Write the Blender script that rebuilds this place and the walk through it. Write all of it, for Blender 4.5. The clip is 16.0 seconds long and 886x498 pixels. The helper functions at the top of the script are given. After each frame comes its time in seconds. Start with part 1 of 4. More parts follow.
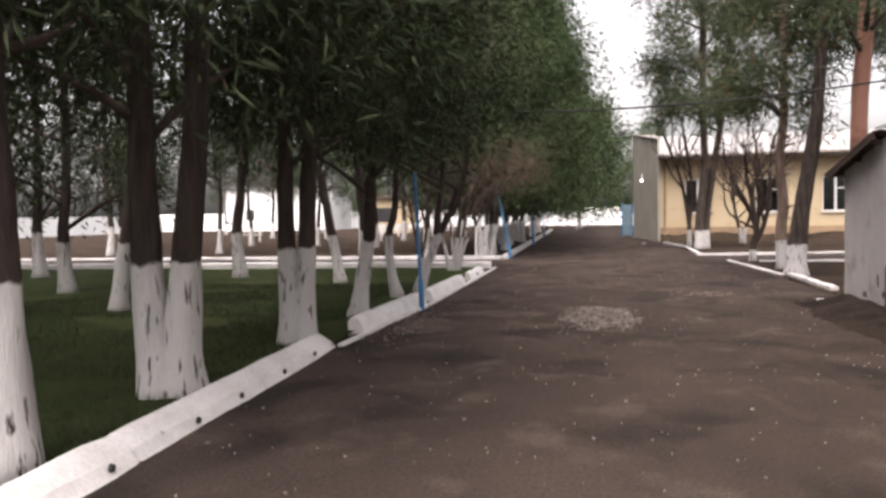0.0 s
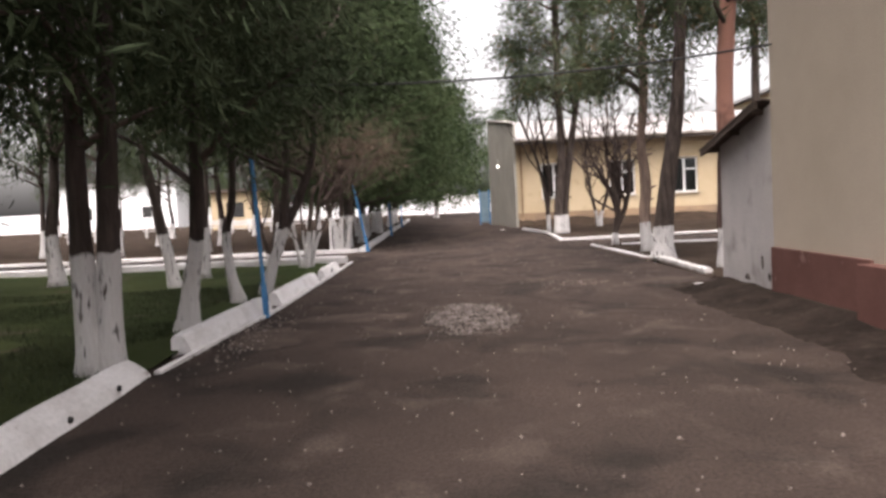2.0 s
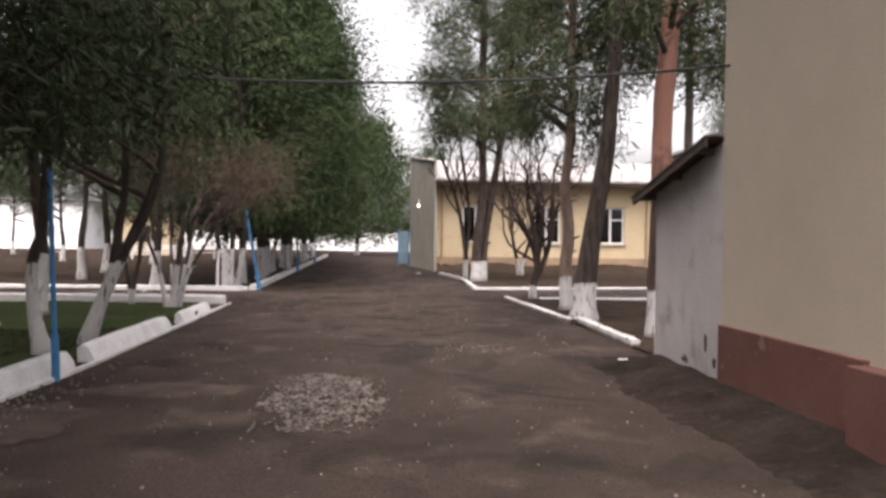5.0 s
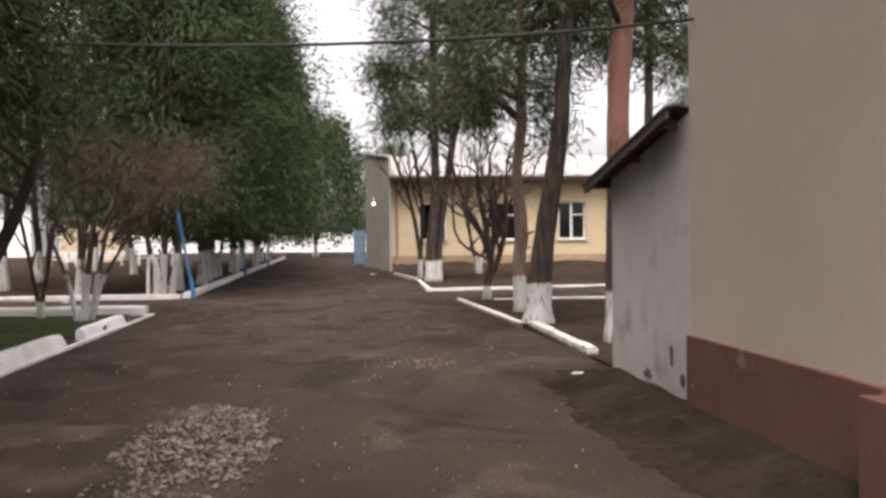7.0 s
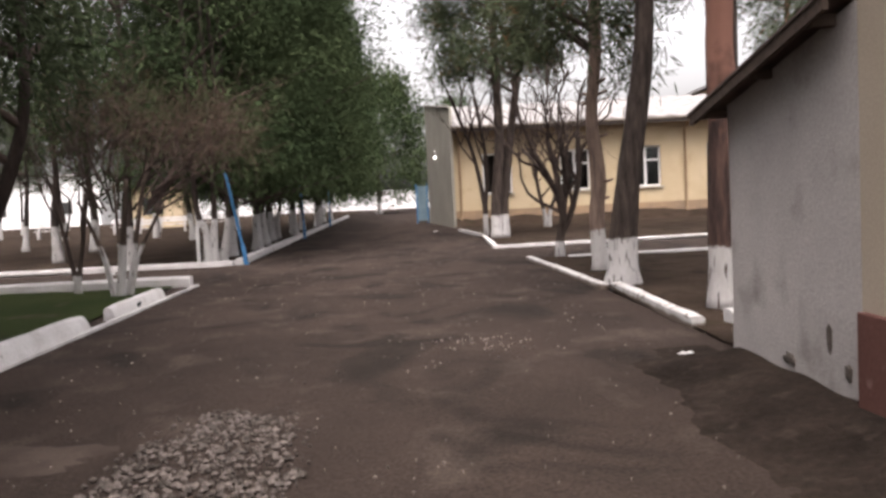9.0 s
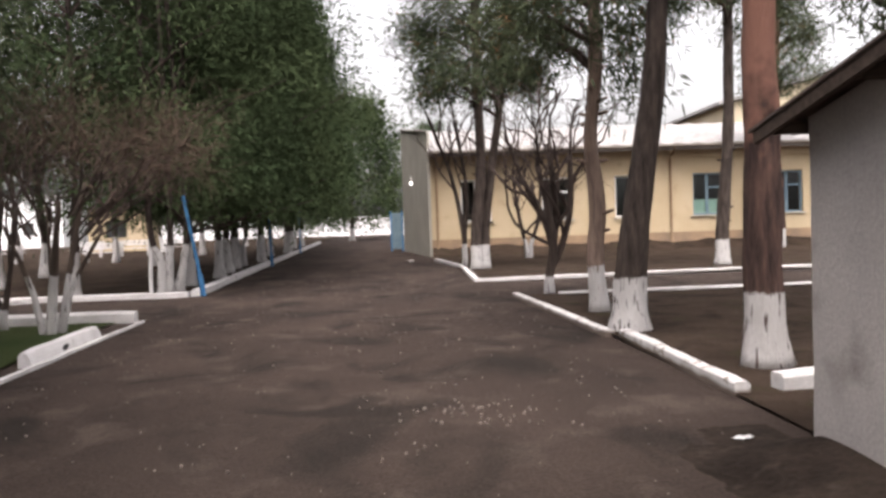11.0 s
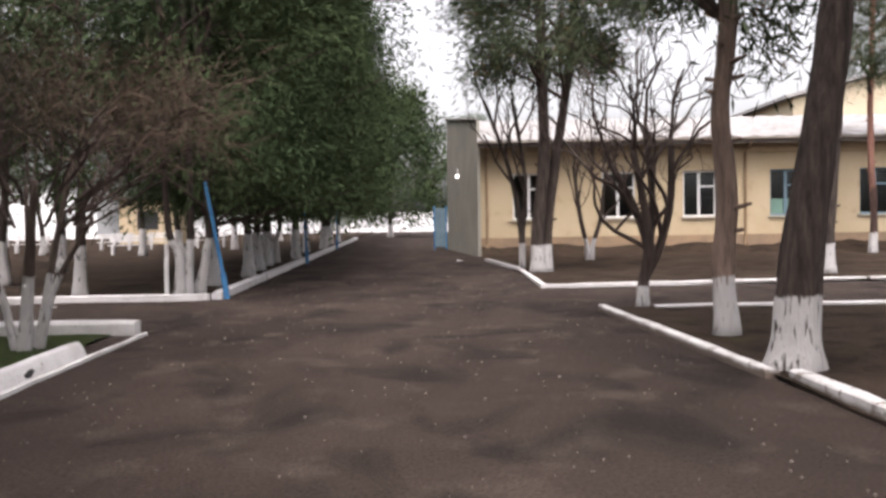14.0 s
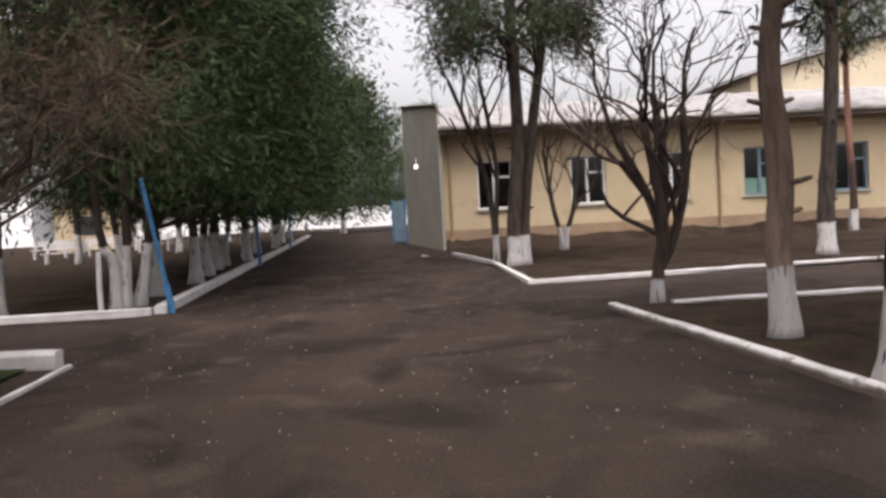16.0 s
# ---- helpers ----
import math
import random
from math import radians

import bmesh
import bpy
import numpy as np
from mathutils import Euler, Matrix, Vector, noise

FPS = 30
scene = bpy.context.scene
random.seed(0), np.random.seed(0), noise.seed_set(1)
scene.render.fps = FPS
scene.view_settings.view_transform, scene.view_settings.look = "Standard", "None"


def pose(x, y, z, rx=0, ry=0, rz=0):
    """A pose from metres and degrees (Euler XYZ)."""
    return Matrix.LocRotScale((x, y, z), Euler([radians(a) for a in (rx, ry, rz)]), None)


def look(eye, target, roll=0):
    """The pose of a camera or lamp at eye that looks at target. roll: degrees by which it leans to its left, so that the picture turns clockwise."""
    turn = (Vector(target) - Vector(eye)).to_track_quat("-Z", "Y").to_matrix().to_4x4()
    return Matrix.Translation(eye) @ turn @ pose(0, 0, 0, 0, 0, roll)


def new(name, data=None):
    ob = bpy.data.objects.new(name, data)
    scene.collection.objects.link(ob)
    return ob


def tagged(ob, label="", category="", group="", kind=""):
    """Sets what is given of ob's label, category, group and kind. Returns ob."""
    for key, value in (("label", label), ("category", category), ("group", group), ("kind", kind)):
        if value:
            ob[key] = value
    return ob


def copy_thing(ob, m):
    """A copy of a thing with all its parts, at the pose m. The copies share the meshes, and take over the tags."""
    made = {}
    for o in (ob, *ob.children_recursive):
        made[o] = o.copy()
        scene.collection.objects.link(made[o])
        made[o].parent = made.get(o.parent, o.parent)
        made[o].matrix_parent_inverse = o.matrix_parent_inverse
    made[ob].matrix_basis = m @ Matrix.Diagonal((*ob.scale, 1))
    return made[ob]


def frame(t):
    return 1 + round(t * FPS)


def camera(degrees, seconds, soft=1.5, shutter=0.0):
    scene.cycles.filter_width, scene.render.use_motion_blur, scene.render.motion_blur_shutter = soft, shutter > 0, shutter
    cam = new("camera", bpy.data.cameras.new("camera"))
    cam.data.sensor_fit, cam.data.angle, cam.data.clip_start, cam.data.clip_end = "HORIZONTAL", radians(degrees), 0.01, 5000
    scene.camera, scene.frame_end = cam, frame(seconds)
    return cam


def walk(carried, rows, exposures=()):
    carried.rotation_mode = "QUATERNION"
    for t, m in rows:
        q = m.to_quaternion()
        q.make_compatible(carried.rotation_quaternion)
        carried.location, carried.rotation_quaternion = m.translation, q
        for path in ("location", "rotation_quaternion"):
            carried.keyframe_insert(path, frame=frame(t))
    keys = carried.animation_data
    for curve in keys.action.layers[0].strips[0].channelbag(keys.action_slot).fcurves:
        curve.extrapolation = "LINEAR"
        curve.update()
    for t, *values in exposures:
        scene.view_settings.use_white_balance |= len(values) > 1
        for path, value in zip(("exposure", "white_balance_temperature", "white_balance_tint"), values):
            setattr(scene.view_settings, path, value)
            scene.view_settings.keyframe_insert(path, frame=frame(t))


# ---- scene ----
cam = camera(55.0, 16.0, soft=3.0)
# seconds, place in metres, yaw, pitch, roll in degrees
ROWS = [
    (0.0, -0.020, 0.264, 1.438, 9.50, -2.23, 0.97),
    (0.5, -0.082, 0.647, 1.432, 6.58, -4.28, 2.39),
    (1.0, -0.110, 1.044, 1.430, 6.03, -4.86, 0.35),
    (1.5, -0.124, 1.451, 1.418, -1.20, -1.36, 1.67),
    (2.0, -0.136, 1.871, 1.408, -0.13, -3.15, 2.76),
    (2.5, -0.105, 2.331, 1.415, -3.14, -1.79, 0.10),
    (3.0, -0.072, 2.706, 1.458, -3.69, -1.70, -0.81),
    (3.5, 0.072, 3.185, 1.450, -3.19, -1.84, -1.81),
    (4.0, 0.199, 3.607, 1.434, -4.34, 0.33, -1.55),
    (6.5, 1.065, 5.496, 1.451, -5.67, -2.34, 0.50),
    (7.0, 1.137, 5.838, 1.445, -7.19, -0.72, 0.64),
    (7.5, 1.232, 6.254, 1.461, -3.57, 0.45, -0.46),
    (8.0, 1.304, 6.649, 1.431, -1.38, -2.14, 1.06),
    (8.5, 1.327, 7.105, 1.435, -2.22, -3.76, 2.62),
    (11.0, 1.312, 9.198, 1.486, -4.59, -1.97, 1.92),
    (11.5, 1.274, 9.677, 1.475, 0.11, -1.33, 0.01),
    (12.0, 1.200, 10.149, 1.465, -3.87, -1.16, 1.15),
    (12.5, 1.127, 10.639, 1.455, -0.32, -0.63, 2.70),
    (13.0, 1.083, 11.094, 1.444, -1.27, -2.33, 2.65),
    (13.5, 1.015, 11.599, 1.426, -4.42, -2.56, 3.66),
    (14.0, 0.981, 12.059, 1.440, -2.24, -2.07, 0.96),
    (14.5, 0.904, 12.543, 1.430, -4.25, -1.71, 1.79),
    (15.0, 0.838, 13.001, 1.421, -0.83, -0.25, 2.82),
    (15.5, 0.734, 13.514, 1.431, -1.38, -1.74, 2.62),
    (16.0, 0.625, 13.997, 1.432, -5.69, -2.67, 3.09),
]
walk(cam, [(t, pose(x, y, z, 90 + p, r, w)) for t, x, y, z, w, p, r in ROWS], exposures=((0.0, 1.7, 6850, 17), (3.0, 1.72, 6750, 17), (4.0, 1.64, 6750, 17), (7.0, 1.5, 6800, 17), (8.5, 1.44, 6800, 17), (11.0, 1.5, 6750, 16), (14.0, 1.42, 6600, 16), (15.0, 1.36, 6650, 16), (15.5, 1.14, 6650, 16), (16.0, 1.05, 6650, 16)))

# ---- light: a bright overcast evening sky ----
world = bpy.data.worlds.new("overcast")
scene.world = world
world.use_nodes = True
wn = world.node_tree
wn.nodes.clear()
w_out = wn.nodes.new("ShaderNodeOutputWorld")
w_bg = wn.nodes.new("ShaderNodeBackground")
w_sky = wn.nodes.new("ShaderNodeTexSky")
w_sky.sky_type = "NISHITA"
w_sky.sun_disc = False
w_sky.sun_elevation = radians(63)
w_sky.sun_rotation = radians(190)
w_sky.air_density, w_sky.dust_density, w_sky.ozone_density = 1.0, 6.0, 1.0
w_hsv = wn.nodes.new("ShaderNodeHueSaturation")
w_hsv.inputs["Saturation"].default_value = 0.16
w_bg.inputs["Strength"].default_value = 0.15
wn.links.new(w_sky.outputs[0], w_hsv.inputs["Color"])
wn.links.new(w_hsv.outputs[0], w_bg.inputs["Color"])
wn.links.new(w_bg.outputs[0], w_out.inputs["Surface"])
sun_data = bpy.data.lights.new("sun", "SUN")
sun_data.energy, sun_data.angle, sun_data.color = 0.5, radians(30), (1.0, 0.95, 0.88)
sun = new("sun", sun_data)
sun.matrix_world = look((-2.0, -11.5, 24), (0, 0, 0))

# ---- materials ----
def mat(name, c1, c2, scale=3.0, rough=0.85, bump=0.25, fine=45.0, speck=None, speck_at=0.62, metal=0.0, island=0.0, stretch=(1, 1, 1), dist=0.02, spec=0.25, grainy=0.28, blur=0.06, dark=None):
    """A worn surface: two colours by a broad noise, fine grain on both, and an optional third colour in spots."""
    m = bpy.data.materials.new(name)
    m.use_nodes = True
    n, l = m.node_tree.nodes, m.node_tree.links
    b = n["Principled BSDF"]
    tc, mp = n.new("ShaderNodeTexCoord"), n.new("ShaderNodeMapping")
    mp.inputs["Scale"].default_value = stretch
    l.new(tc.outputs["Object"], mp.inputs["Vector"])
    big, small = n.new("ShaderNodeTexNoise"), n.new("ShaderNodeTexNoise")
    for node, s, d in ((big, scale, 6), (small, fine, 4)):
        node.inputs["Scale"].default_value, node.inputs["Detail"].default_value = s, d
        node.inputs["Roughness"].default_value = 0.62
        l.new(mp.outputs[0], node.inputs["Vector"])
    ramp = n.new("ShaderNodeMapRange")
    ramp.inputs["From Min"].default_value, ramp.inputs["From Max"].default_value = 0.36, 0.66
    l.new(big.outputs["Fac"], ramp.inputs["Value"])
    mix = n.new("ShaderNodeMix")
    mix.data_type = "RGBA"
    mix.inputs["A"].default_value, mix.inputs["B"].default_value = (*c1, 1), (*c2, 1)
    l.new(ramp.outputs[0], mix.inputs["Factor"])
    col = mix.outputs["Result"]
    if speck:
        sp, pick, mix2 = n.new("ShaderNodeTexNoise"), n.new("ShaderNodeMapRange"), n.new("ShaderNodeMix")
        sp.inputs["Scale"].default_value, sp.inputs["Detail"].default_value = scale * 3.3, 8
        pick.inputs["From Min"].default_value, pick.inputs["From Max"].default_value = speck_at, speck_at + blur
        mix2.data_type = "RGBA"
        mix2.inputs["B"].default_value = (*speck, 1)
        l.new(mp.outputs[0], sp.inputs["Vector"])
        l.new(sp.outputs["Fac"], pick.inputs["Value"])
        l.new(pick.outputs[0], mix2.inputs["Factor"])
        l.new(col, mix2.inputs["A"])
        col = mix2.outputs["Result"]
    if dark:
        sp, pick, mix3 = n.new("ShaderNodeTexNoise"), n.new("ShaderNodeMapRange"), n.new("ShaderNodeMix")
        sp.inputs["Scale"].default_value, sp.inputs["Detail"].default_value, sp.inputs["Distortion"].default_value = scale * 2.1, 7, 0.6
        pick.inputs["From Min"].default_value, pick.inputs["From Max"].default_value = 0.52, 0.65
        pick.inputs["To Max"].default_value = 0.85
        shift = n.new("ShaderNodeVectorMath")
        shift.inputs[1].default_value = (31.7, 12.3, 4.1)
        mix3.data_type = "RGBA"
        mix3.inputs["B"].default_value = (*dark, 1)
        l.new(mp.outputs[0], shift.inputs[0])
        l.new(shift.outputs[0], sp.inputs["Vector"])
        l.new(sp.outputs["Fac"], pick.inputs["Value"])
        l.new(pick.outputs[0], mix3.inputs["Factor"])
        l.new(col, mix3.inputs["A"])
        col = mix3.outputs["Result"]
    grain, val = n.new("ShaderNodeHueSaturation"), n.new("ShaderNodeMapRange")
    val.inputs["To Min"].default_value, val.inputs["To Max"].default_value = 1 - grainy, 1 + grainy
    l.new(small.outputs["Fac"], val.inputs["Value"])
    vout = val.outputs[0]
    if island:
        geo, r2, mul = n.new("ShaderNodeNewGeometry"), n.new("ShaderNodeMapRange"), n.new("ShaderNodeMath")
        r2.inputs["To Min"].default_value, r2.inputs["To Max"].default_value = 1 - island, 1 + island
        mul.operation = "MULTIPLY"
        l.new(geo.outputs["Random Per Island"], r2.inputs["Value"])
        l.new(r2.outputs[0], mul.inputs[0])
        l.new(vout, mul.inputs[1])
        vout = mul.outputs[0]
    l.new(vout, grain.inputs["Value"])
    l.new(col, grain.inputs["Color"])
    l.new(grain.outputs[0], b.inputs["Base Color"])
    b.inputs["Roughness"].default_value, b.inputs["Metallic"].default_value = rough, metal
    b.inputs["Specular IOR Level"].default_value = spec
    if bump:
        bn, add = n.new("ShaderNodeBump"), n.new("ShaderNodeMath")
        add.operation = "ADD"
        l.new(big.outputs["Fac"], add.inputs[0])
        l.new(small.outputs["Fac"], add.inputs[1])
        bn.inputs["Strength"].default_value, bn.inputs["Distance"].default_value = bump, dist
        l.new(add.outputs[0], bn.inputs["Height"])
        l.new(bn.outputs[0], b.inputs["Normal"])
    return m


def bark(name, c1, c2, height, flaked=None):
    """Furrowed bark, limewashed up to the given height with a ragged edge and cracks; the upper trunk may flake to another colour."""
    m = mat(name, c1, c2, scale=5, rough=0.95, bump=0.9, fine=22, stretch=(3, 3, 0.45), dist=0.03)
    n, l = m.node_tree.nodes, m.node_tree.links
    b = n["Principled BSDF"]
    tc, sep, edge, at = n.new("ShaderNodeTexCoord"), n.new("ShaderNodeSeparateXYZ"), n.new("ShaderNodeTexNoise"), n.new("ShaderNodeMath")
    l.new(tc.outputs["Object"], sep.inputs[0])
    l.new(tc.outputs["Object"], edge.inputs["Vector"])
    edge.inputs["Scale"].default_value = 9
    at.operation = "MULTIPLY_ADD"
    at.inputs[1].default_value = 0.14
    l.new(edge.outputs["Fac"], at.inputs[0])
    l.new(sep.outputs["Z"], at.inputs[2])
    rng = n.new("ShaderNodeMapRange")
    rng.inputs["From Min"].default_value, rng.inputs["From Max"].default_value = height + 0.085, height + 0.055
    l.new(at.outputs[0], rng.inputs["Value"])
    crack, cr, mp, mul = n.new("ShaderNodeTexNoise"), n.new("ShaderNodeMapRange"), n.new("ShaderNodeMapping"), n.new("ShaderNodeMath")
    mp.inputs["Scale"].default_value = (14, 14, 2.2)
    l.new(tc.outputs["Object"], mp.inputs["Vector"])
    l.new(mp.outputs[0], crack.inputs["Vector"])
    crack.inputs["Scale"].default_value, crack.inputs["Detail"].default_value = 1.5, 6
    cr.inputs["From Min"].default_value, cr.inputs["From Max"].default_value = 0.33, 0.43
    l.new(crack.outputs["Fac"], cr.inputs["Value"])
    mul.operation = "MULTIPLY"
    l.new(rng.outputs[0], mul.inputs[0])
    l.new(cr.outputs[0], mul.inputs[1])
    mix, lime = n.new("ShaderNodeMix"), n.new("ShaderNodeMix")
    mix.data_type = lime.data_type = "RGBA"
    lime.inputs["A"].default_value, lime.inputs["B"].default_value = (0.64, 0.625, 0.62, 1), (0.40, 0.38, 0.365, 1)
    l.new(crack.outputs["Fac"], lime.inputs["Factor"])
    old = b.inputs["Base Color"].links[0].from_socket
    if flaked:
        fl, up, patchy, to = n.new("ShaderNodeMix"), n.new("ShaderNodeMapRange"), n.new("ShaderNodeTexNoise"), n.new("ShaderNodeMath")
        fl.data_type, to.operation = "RGBA", "MULTIPLY_ADD"
        patchy.inputs["Scale"].default_value, patchy.inputs["Detail"].default_value = 3.5, 5
        to.inputs[1].default_value = 2.6
        up.inputs["From Min"].default_value, up.inputs["From Max"].default_value = 3.3, 4.1
        fl.inputs["B"].default_value = (*flaked, 1)
        l.new(tc.outputs["Object"], patchy.inputs["Vector"])
        l.new(patchy.outputs["Fac"], to.inputs[0])
        l.new(sep.outputs["Z"], to.inputs[2])
        l.new(to.outputs[0], up.inputs["Value"])
        l.new(up.outputs[0], fl.inputs["Factor"])
        l.new(old, fl.inputs["A"])
        old = fl.outputs["Result"]
    l.new(mul.outputs[0], mix.inputs["Factor"])
    l.new(old, mix.inputs["A"])
    l.new(lime.outputs["Result"], mix.inputs["B"])
    l.new(mix.outputs["Result"], b.inputs["Base Color"])
    return m


ASPHALT = mat("asphalt", (0.037, 0.0275, 0.0235), (0.058, 0.0425, 0.0355), scale=0.48, rough=0.95, bump=1.0, fine=42, speck=(0.068, 0.052, 0.0435), speck_at=0.55, blur=0.11, dark=(0.021, 0.017, 0.015), dist=0.025, stretch=(1.0, 0.75, 1), spec=0.10, grainy=1.0)
SOIL = mat("soil", (0.031, 0.022, 0.017), (0.058, 0.041, 0.031), scale=0.7, rough=0.97, bump=0.8, fine=18, speck=(0.04, 0.036, 0.02), speck_at=0.58, blur=0.12, dark=(0.02, 0.0145, 0.012), dist=0.04, spec=0.04, grainy=0.5)
LAWN = mat("lawn", (0.024, 0.036, 0.013), (0.042, 0.049, 0.020), scale=0.35, rough=0.97, bump=0.8, fine=30, speck=(0.07, 0.052, 0.038), speck_at=0.62, dist=0.04, spec=0.05)
GRASS = mat("grass", (0.019, 0.029, 0.011), (0.036, 0.045, 0.018), scale=2, rough=0.8, bump=0, island=0.35)
LIME = mat("limewash", (0.66, 0.645, 0.64), (0.52, 0.50, 0.49), scale=2.2, rough=0.9, bump=0.35, fine=30, speck=(0.29, 0.255, 0.23), speck_at=0.70)
DAMP = mat("damp_soil", (0.0185, 0.0142, 0.0122), (0.040, 0.0302, 0.025), scale=1.4, rough=0.98, bump=0.9, fine=20, speck=(0.048, 0.038, 0.031), speck_at=0.58, blur=0.12, dist=0.04, spec=0.04, grainy=0.6)
CONCRETE_DARK = mat("bare_dark_masonry", (0.07, 0.058, 0.05), (0.12, 0.10, 0.088), scale=9, bump=0.6)
CONCRETE = mat("concrete", (0.30, 0.28, 0.26), (0.22, 0.20, 0.19), scale=2, bump=0.3)
BEIGE = mat("beige_plaster", (0.375, 0.315, 0.25), (0.43, 0.365, 0.295), scale=0.5, rough=0.92, bump=0.15, fine=60)
PLINTH = mat("red_plinth", (0.112, 0.050, 0.041), (0.152, 0.072, 0.059), scale=1.2, rough=0.85, bump=0.25, fine=40, speck=(0.2, 0.12, 0.1), speck_at=0.66)
SHEDWALL = mat("shed_plaster", (0.37, 0.345, 0.335), (0.46, 0.43, 0.415), scale=0.7, rough=0.92, bump=0.35, fine=35, speck=(0.26, 0.235, 0.22), speck_at=0.56, blur=0.2)
YELLOW = mat("yellow_plaster", (0.46, 0.362, 0.235), (0.52, 0.42, 0.285), scale=0.6, rough=0.9, bump=0.15, fine=40, speck=(0.36, 0.265, 0.17), speck_at=0.60, blur=0.2)
PALE = mat("pale_yellow_plaster", (0.58, 0.49, 0.35), (0.66, 0.57, 0.42), scale=0.4, rough=0.9, bump=0.15)
STAIN = mat("stained_plinth", (0.34, 0.235, 0.15), (0.22, 0.16, 0.115), scale=0.9, rough=0.95, bump=0.4, fine=30)
GREYWALL = mat("grey_render", (0.34, 0.322, 0.28), (0.41, 0.388, 0.335), scale=0.8, rough=0.92, bump=0.25, fine=30)
SLATE = mat("pale_roof_sheet", (0.38, 0.365, 0.36), (0.27, 0.255, 0.25), scale=1.5, rough=0.85, speck=(0.2, 0.18, 0.17), speck_at=0.6, bump=0.2)
RUST = mat("dark_roof_sheet", (0.07, 0.055, 0.05), (0.13, 0.095, 0.08), scale=2.5, rough=0.8, bump=0.3)
WOOD = mat("dark_wood", (0.055, 0.04, 0.033), (0.095, 0.07, 0.056), scale=3, rough=0.85, bump=0.3, stretch=(1, 8, 8))
WHITEFRAME = mat("white_frame", (0.74, 0.74, 0.74), (0.66, 0.67, 0.67), scale=3, rough=0.5, bump=0.05)
BLUEFRAME = mat("blue_frame", (0.13, 0.20, 0.25), (0.19, 0.27, 0.32), scale=3, rough=0.6, bump=0.1)
BLUE = mat("blue_paint", (0.035, 0.14, 0.30), (0.06, 0.21, 0.40), scale=6, rough=0.55, bump=0.15, speck=(0.12, 0.09, 0.08), speck_at=0.68)
PIPE = mat("brown_pipe", (0.24, 0.16, 0.10), (0.30, 0.21, 0.13), scale=4, rough=0.7, bump=0.1)
BLACK = mat("black_rubber", (0.02, 0.02, 0.02), (0.03, 0.03, 0.03), rough=0.6, bump=0)
# room interiors and far panes: the darkness of unlit rooms put into the colour
UNLIT_ROOM = mat("unlit_room", (0.03, 0.03, 0.032), (0.05, 0.048, 0.045), scale=1, rough=0.9, bump=0)
CURTAIN = mat("curtain", (0.28, 0.42, 0.36), (0.36, 0.50, 0.42), scale=2, rough=0.9, bump=0.1)
STONE = mat("pale_stone", (0.145, 0.122, 0.112), (0.072, 0.06, 0.053), scale=5, rough=0.9, bump=0.2, island=0.4)
PEBBLE = mat("pale_pebble", (0.21, 0.18, 0.16), (0.12, 0.10, 0.09), scale=5, rough=0.9, bump=0, island=0.4)
WHITEWALL = mat("white_wall", (0.86, 0.86, 0.86), (0.80, 0.80, 0.80), scale=0.3, rough=0.9, bump=0.1)
BARK_L = bark("cypress_bark", (0.030, 0.022, 0.020), (0.062, 0.046, 0.039), 1.08)
FASCIA = mat("weathered_fascia", (0.16, 0.135, 0.115), (0.22, 0.19, 0.165), scale=1.5, rough=0.9, bump=0.3, fine=30, stretch=(1, 6, 6))
DUST = mat("pale_dust", (0.085, 0.066, 0.056), (0.055, 0.042, 0.036), scale=2.5, rough=0.97, bump=0.5, fine=50, spec=0.05)
BARK_R = bark("grey_bark", (0.026, 0.0195, 0.017), (0.088, 0.067, 0.057), 0.70)
BARK_P = bark("pine_bark", (0.034, 0.022, 0.020), (0.115, 0.068, 0.056), 0.70, (0.29, 0.145, 0.11))
BARK_N = bark("crooked_pine_bark", (0.13, 0.092, 0.076), (0.25, 0.18, 0.145), 0.70)
TWIG = mat("bare_twig", (0.042, 0.030, 0.026), (0.085, 0.062, 0.052), scale=5, rough=0.95, bump=0.4, fine=30)
DRY = mat("dry_tamarisk", (0.055, 0.038, 0.028), (0.098, 0.068, 0.050), scale=1.2, rough=0.95, bump=0, island=0.35)
LEAF_C = mat("cypress_leaf", (0.030, 0.041, 0.024), (0.060, 0.073, 0.040), scale=0.55, rough=1.0, spec=0.02, bump=0, speck=(0.08, 0.052, 0.032), speck_at=0.66, island=0.13)
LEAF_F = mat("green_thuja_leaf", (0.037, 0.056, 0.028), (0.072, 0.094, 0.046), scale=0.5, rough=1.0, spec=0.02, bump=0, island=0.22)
LEAF_P = mat("pine_needle", (0.046, 0.062, 0.036), (0.088, 0.104, 0.060), scale=0.8, rough=1.0, spec=0.02, bump=0, speck=(0.15, 0.085, 0.045), speck_at=0.60, island=0.25)
GLASS = bpy.data.materials.new("window_glass")
GLASS.use_nodes = True
gb = GLASS.node_tree.nodes["Principled BSDF"]
gb.inputs["Base Color"].default_value = (0.75, 0.82, 0.82, 1)
gb.inputs["Roughness"].default_value, gb.inputs["Transmission Weight"].default_value = 0.04, 1.0
gb.inputs["IOR"].default_value = 1.45
LAMPGLOW = bpy.data.materials.new("lamp_glow")
LAMPGLOW.use_nodes = True
lb = LAMPGLOW.node_tree.nodes["Principled BSDF"]
lb.inputs["Base Color"].default_value = (0.9, 0.9, 0.9, 1)
lb.inputs["Emission Color"].default_value, lb.inputs["Emission Strength"].default_value = (1, 0.97, 0.92, 1), 1.0


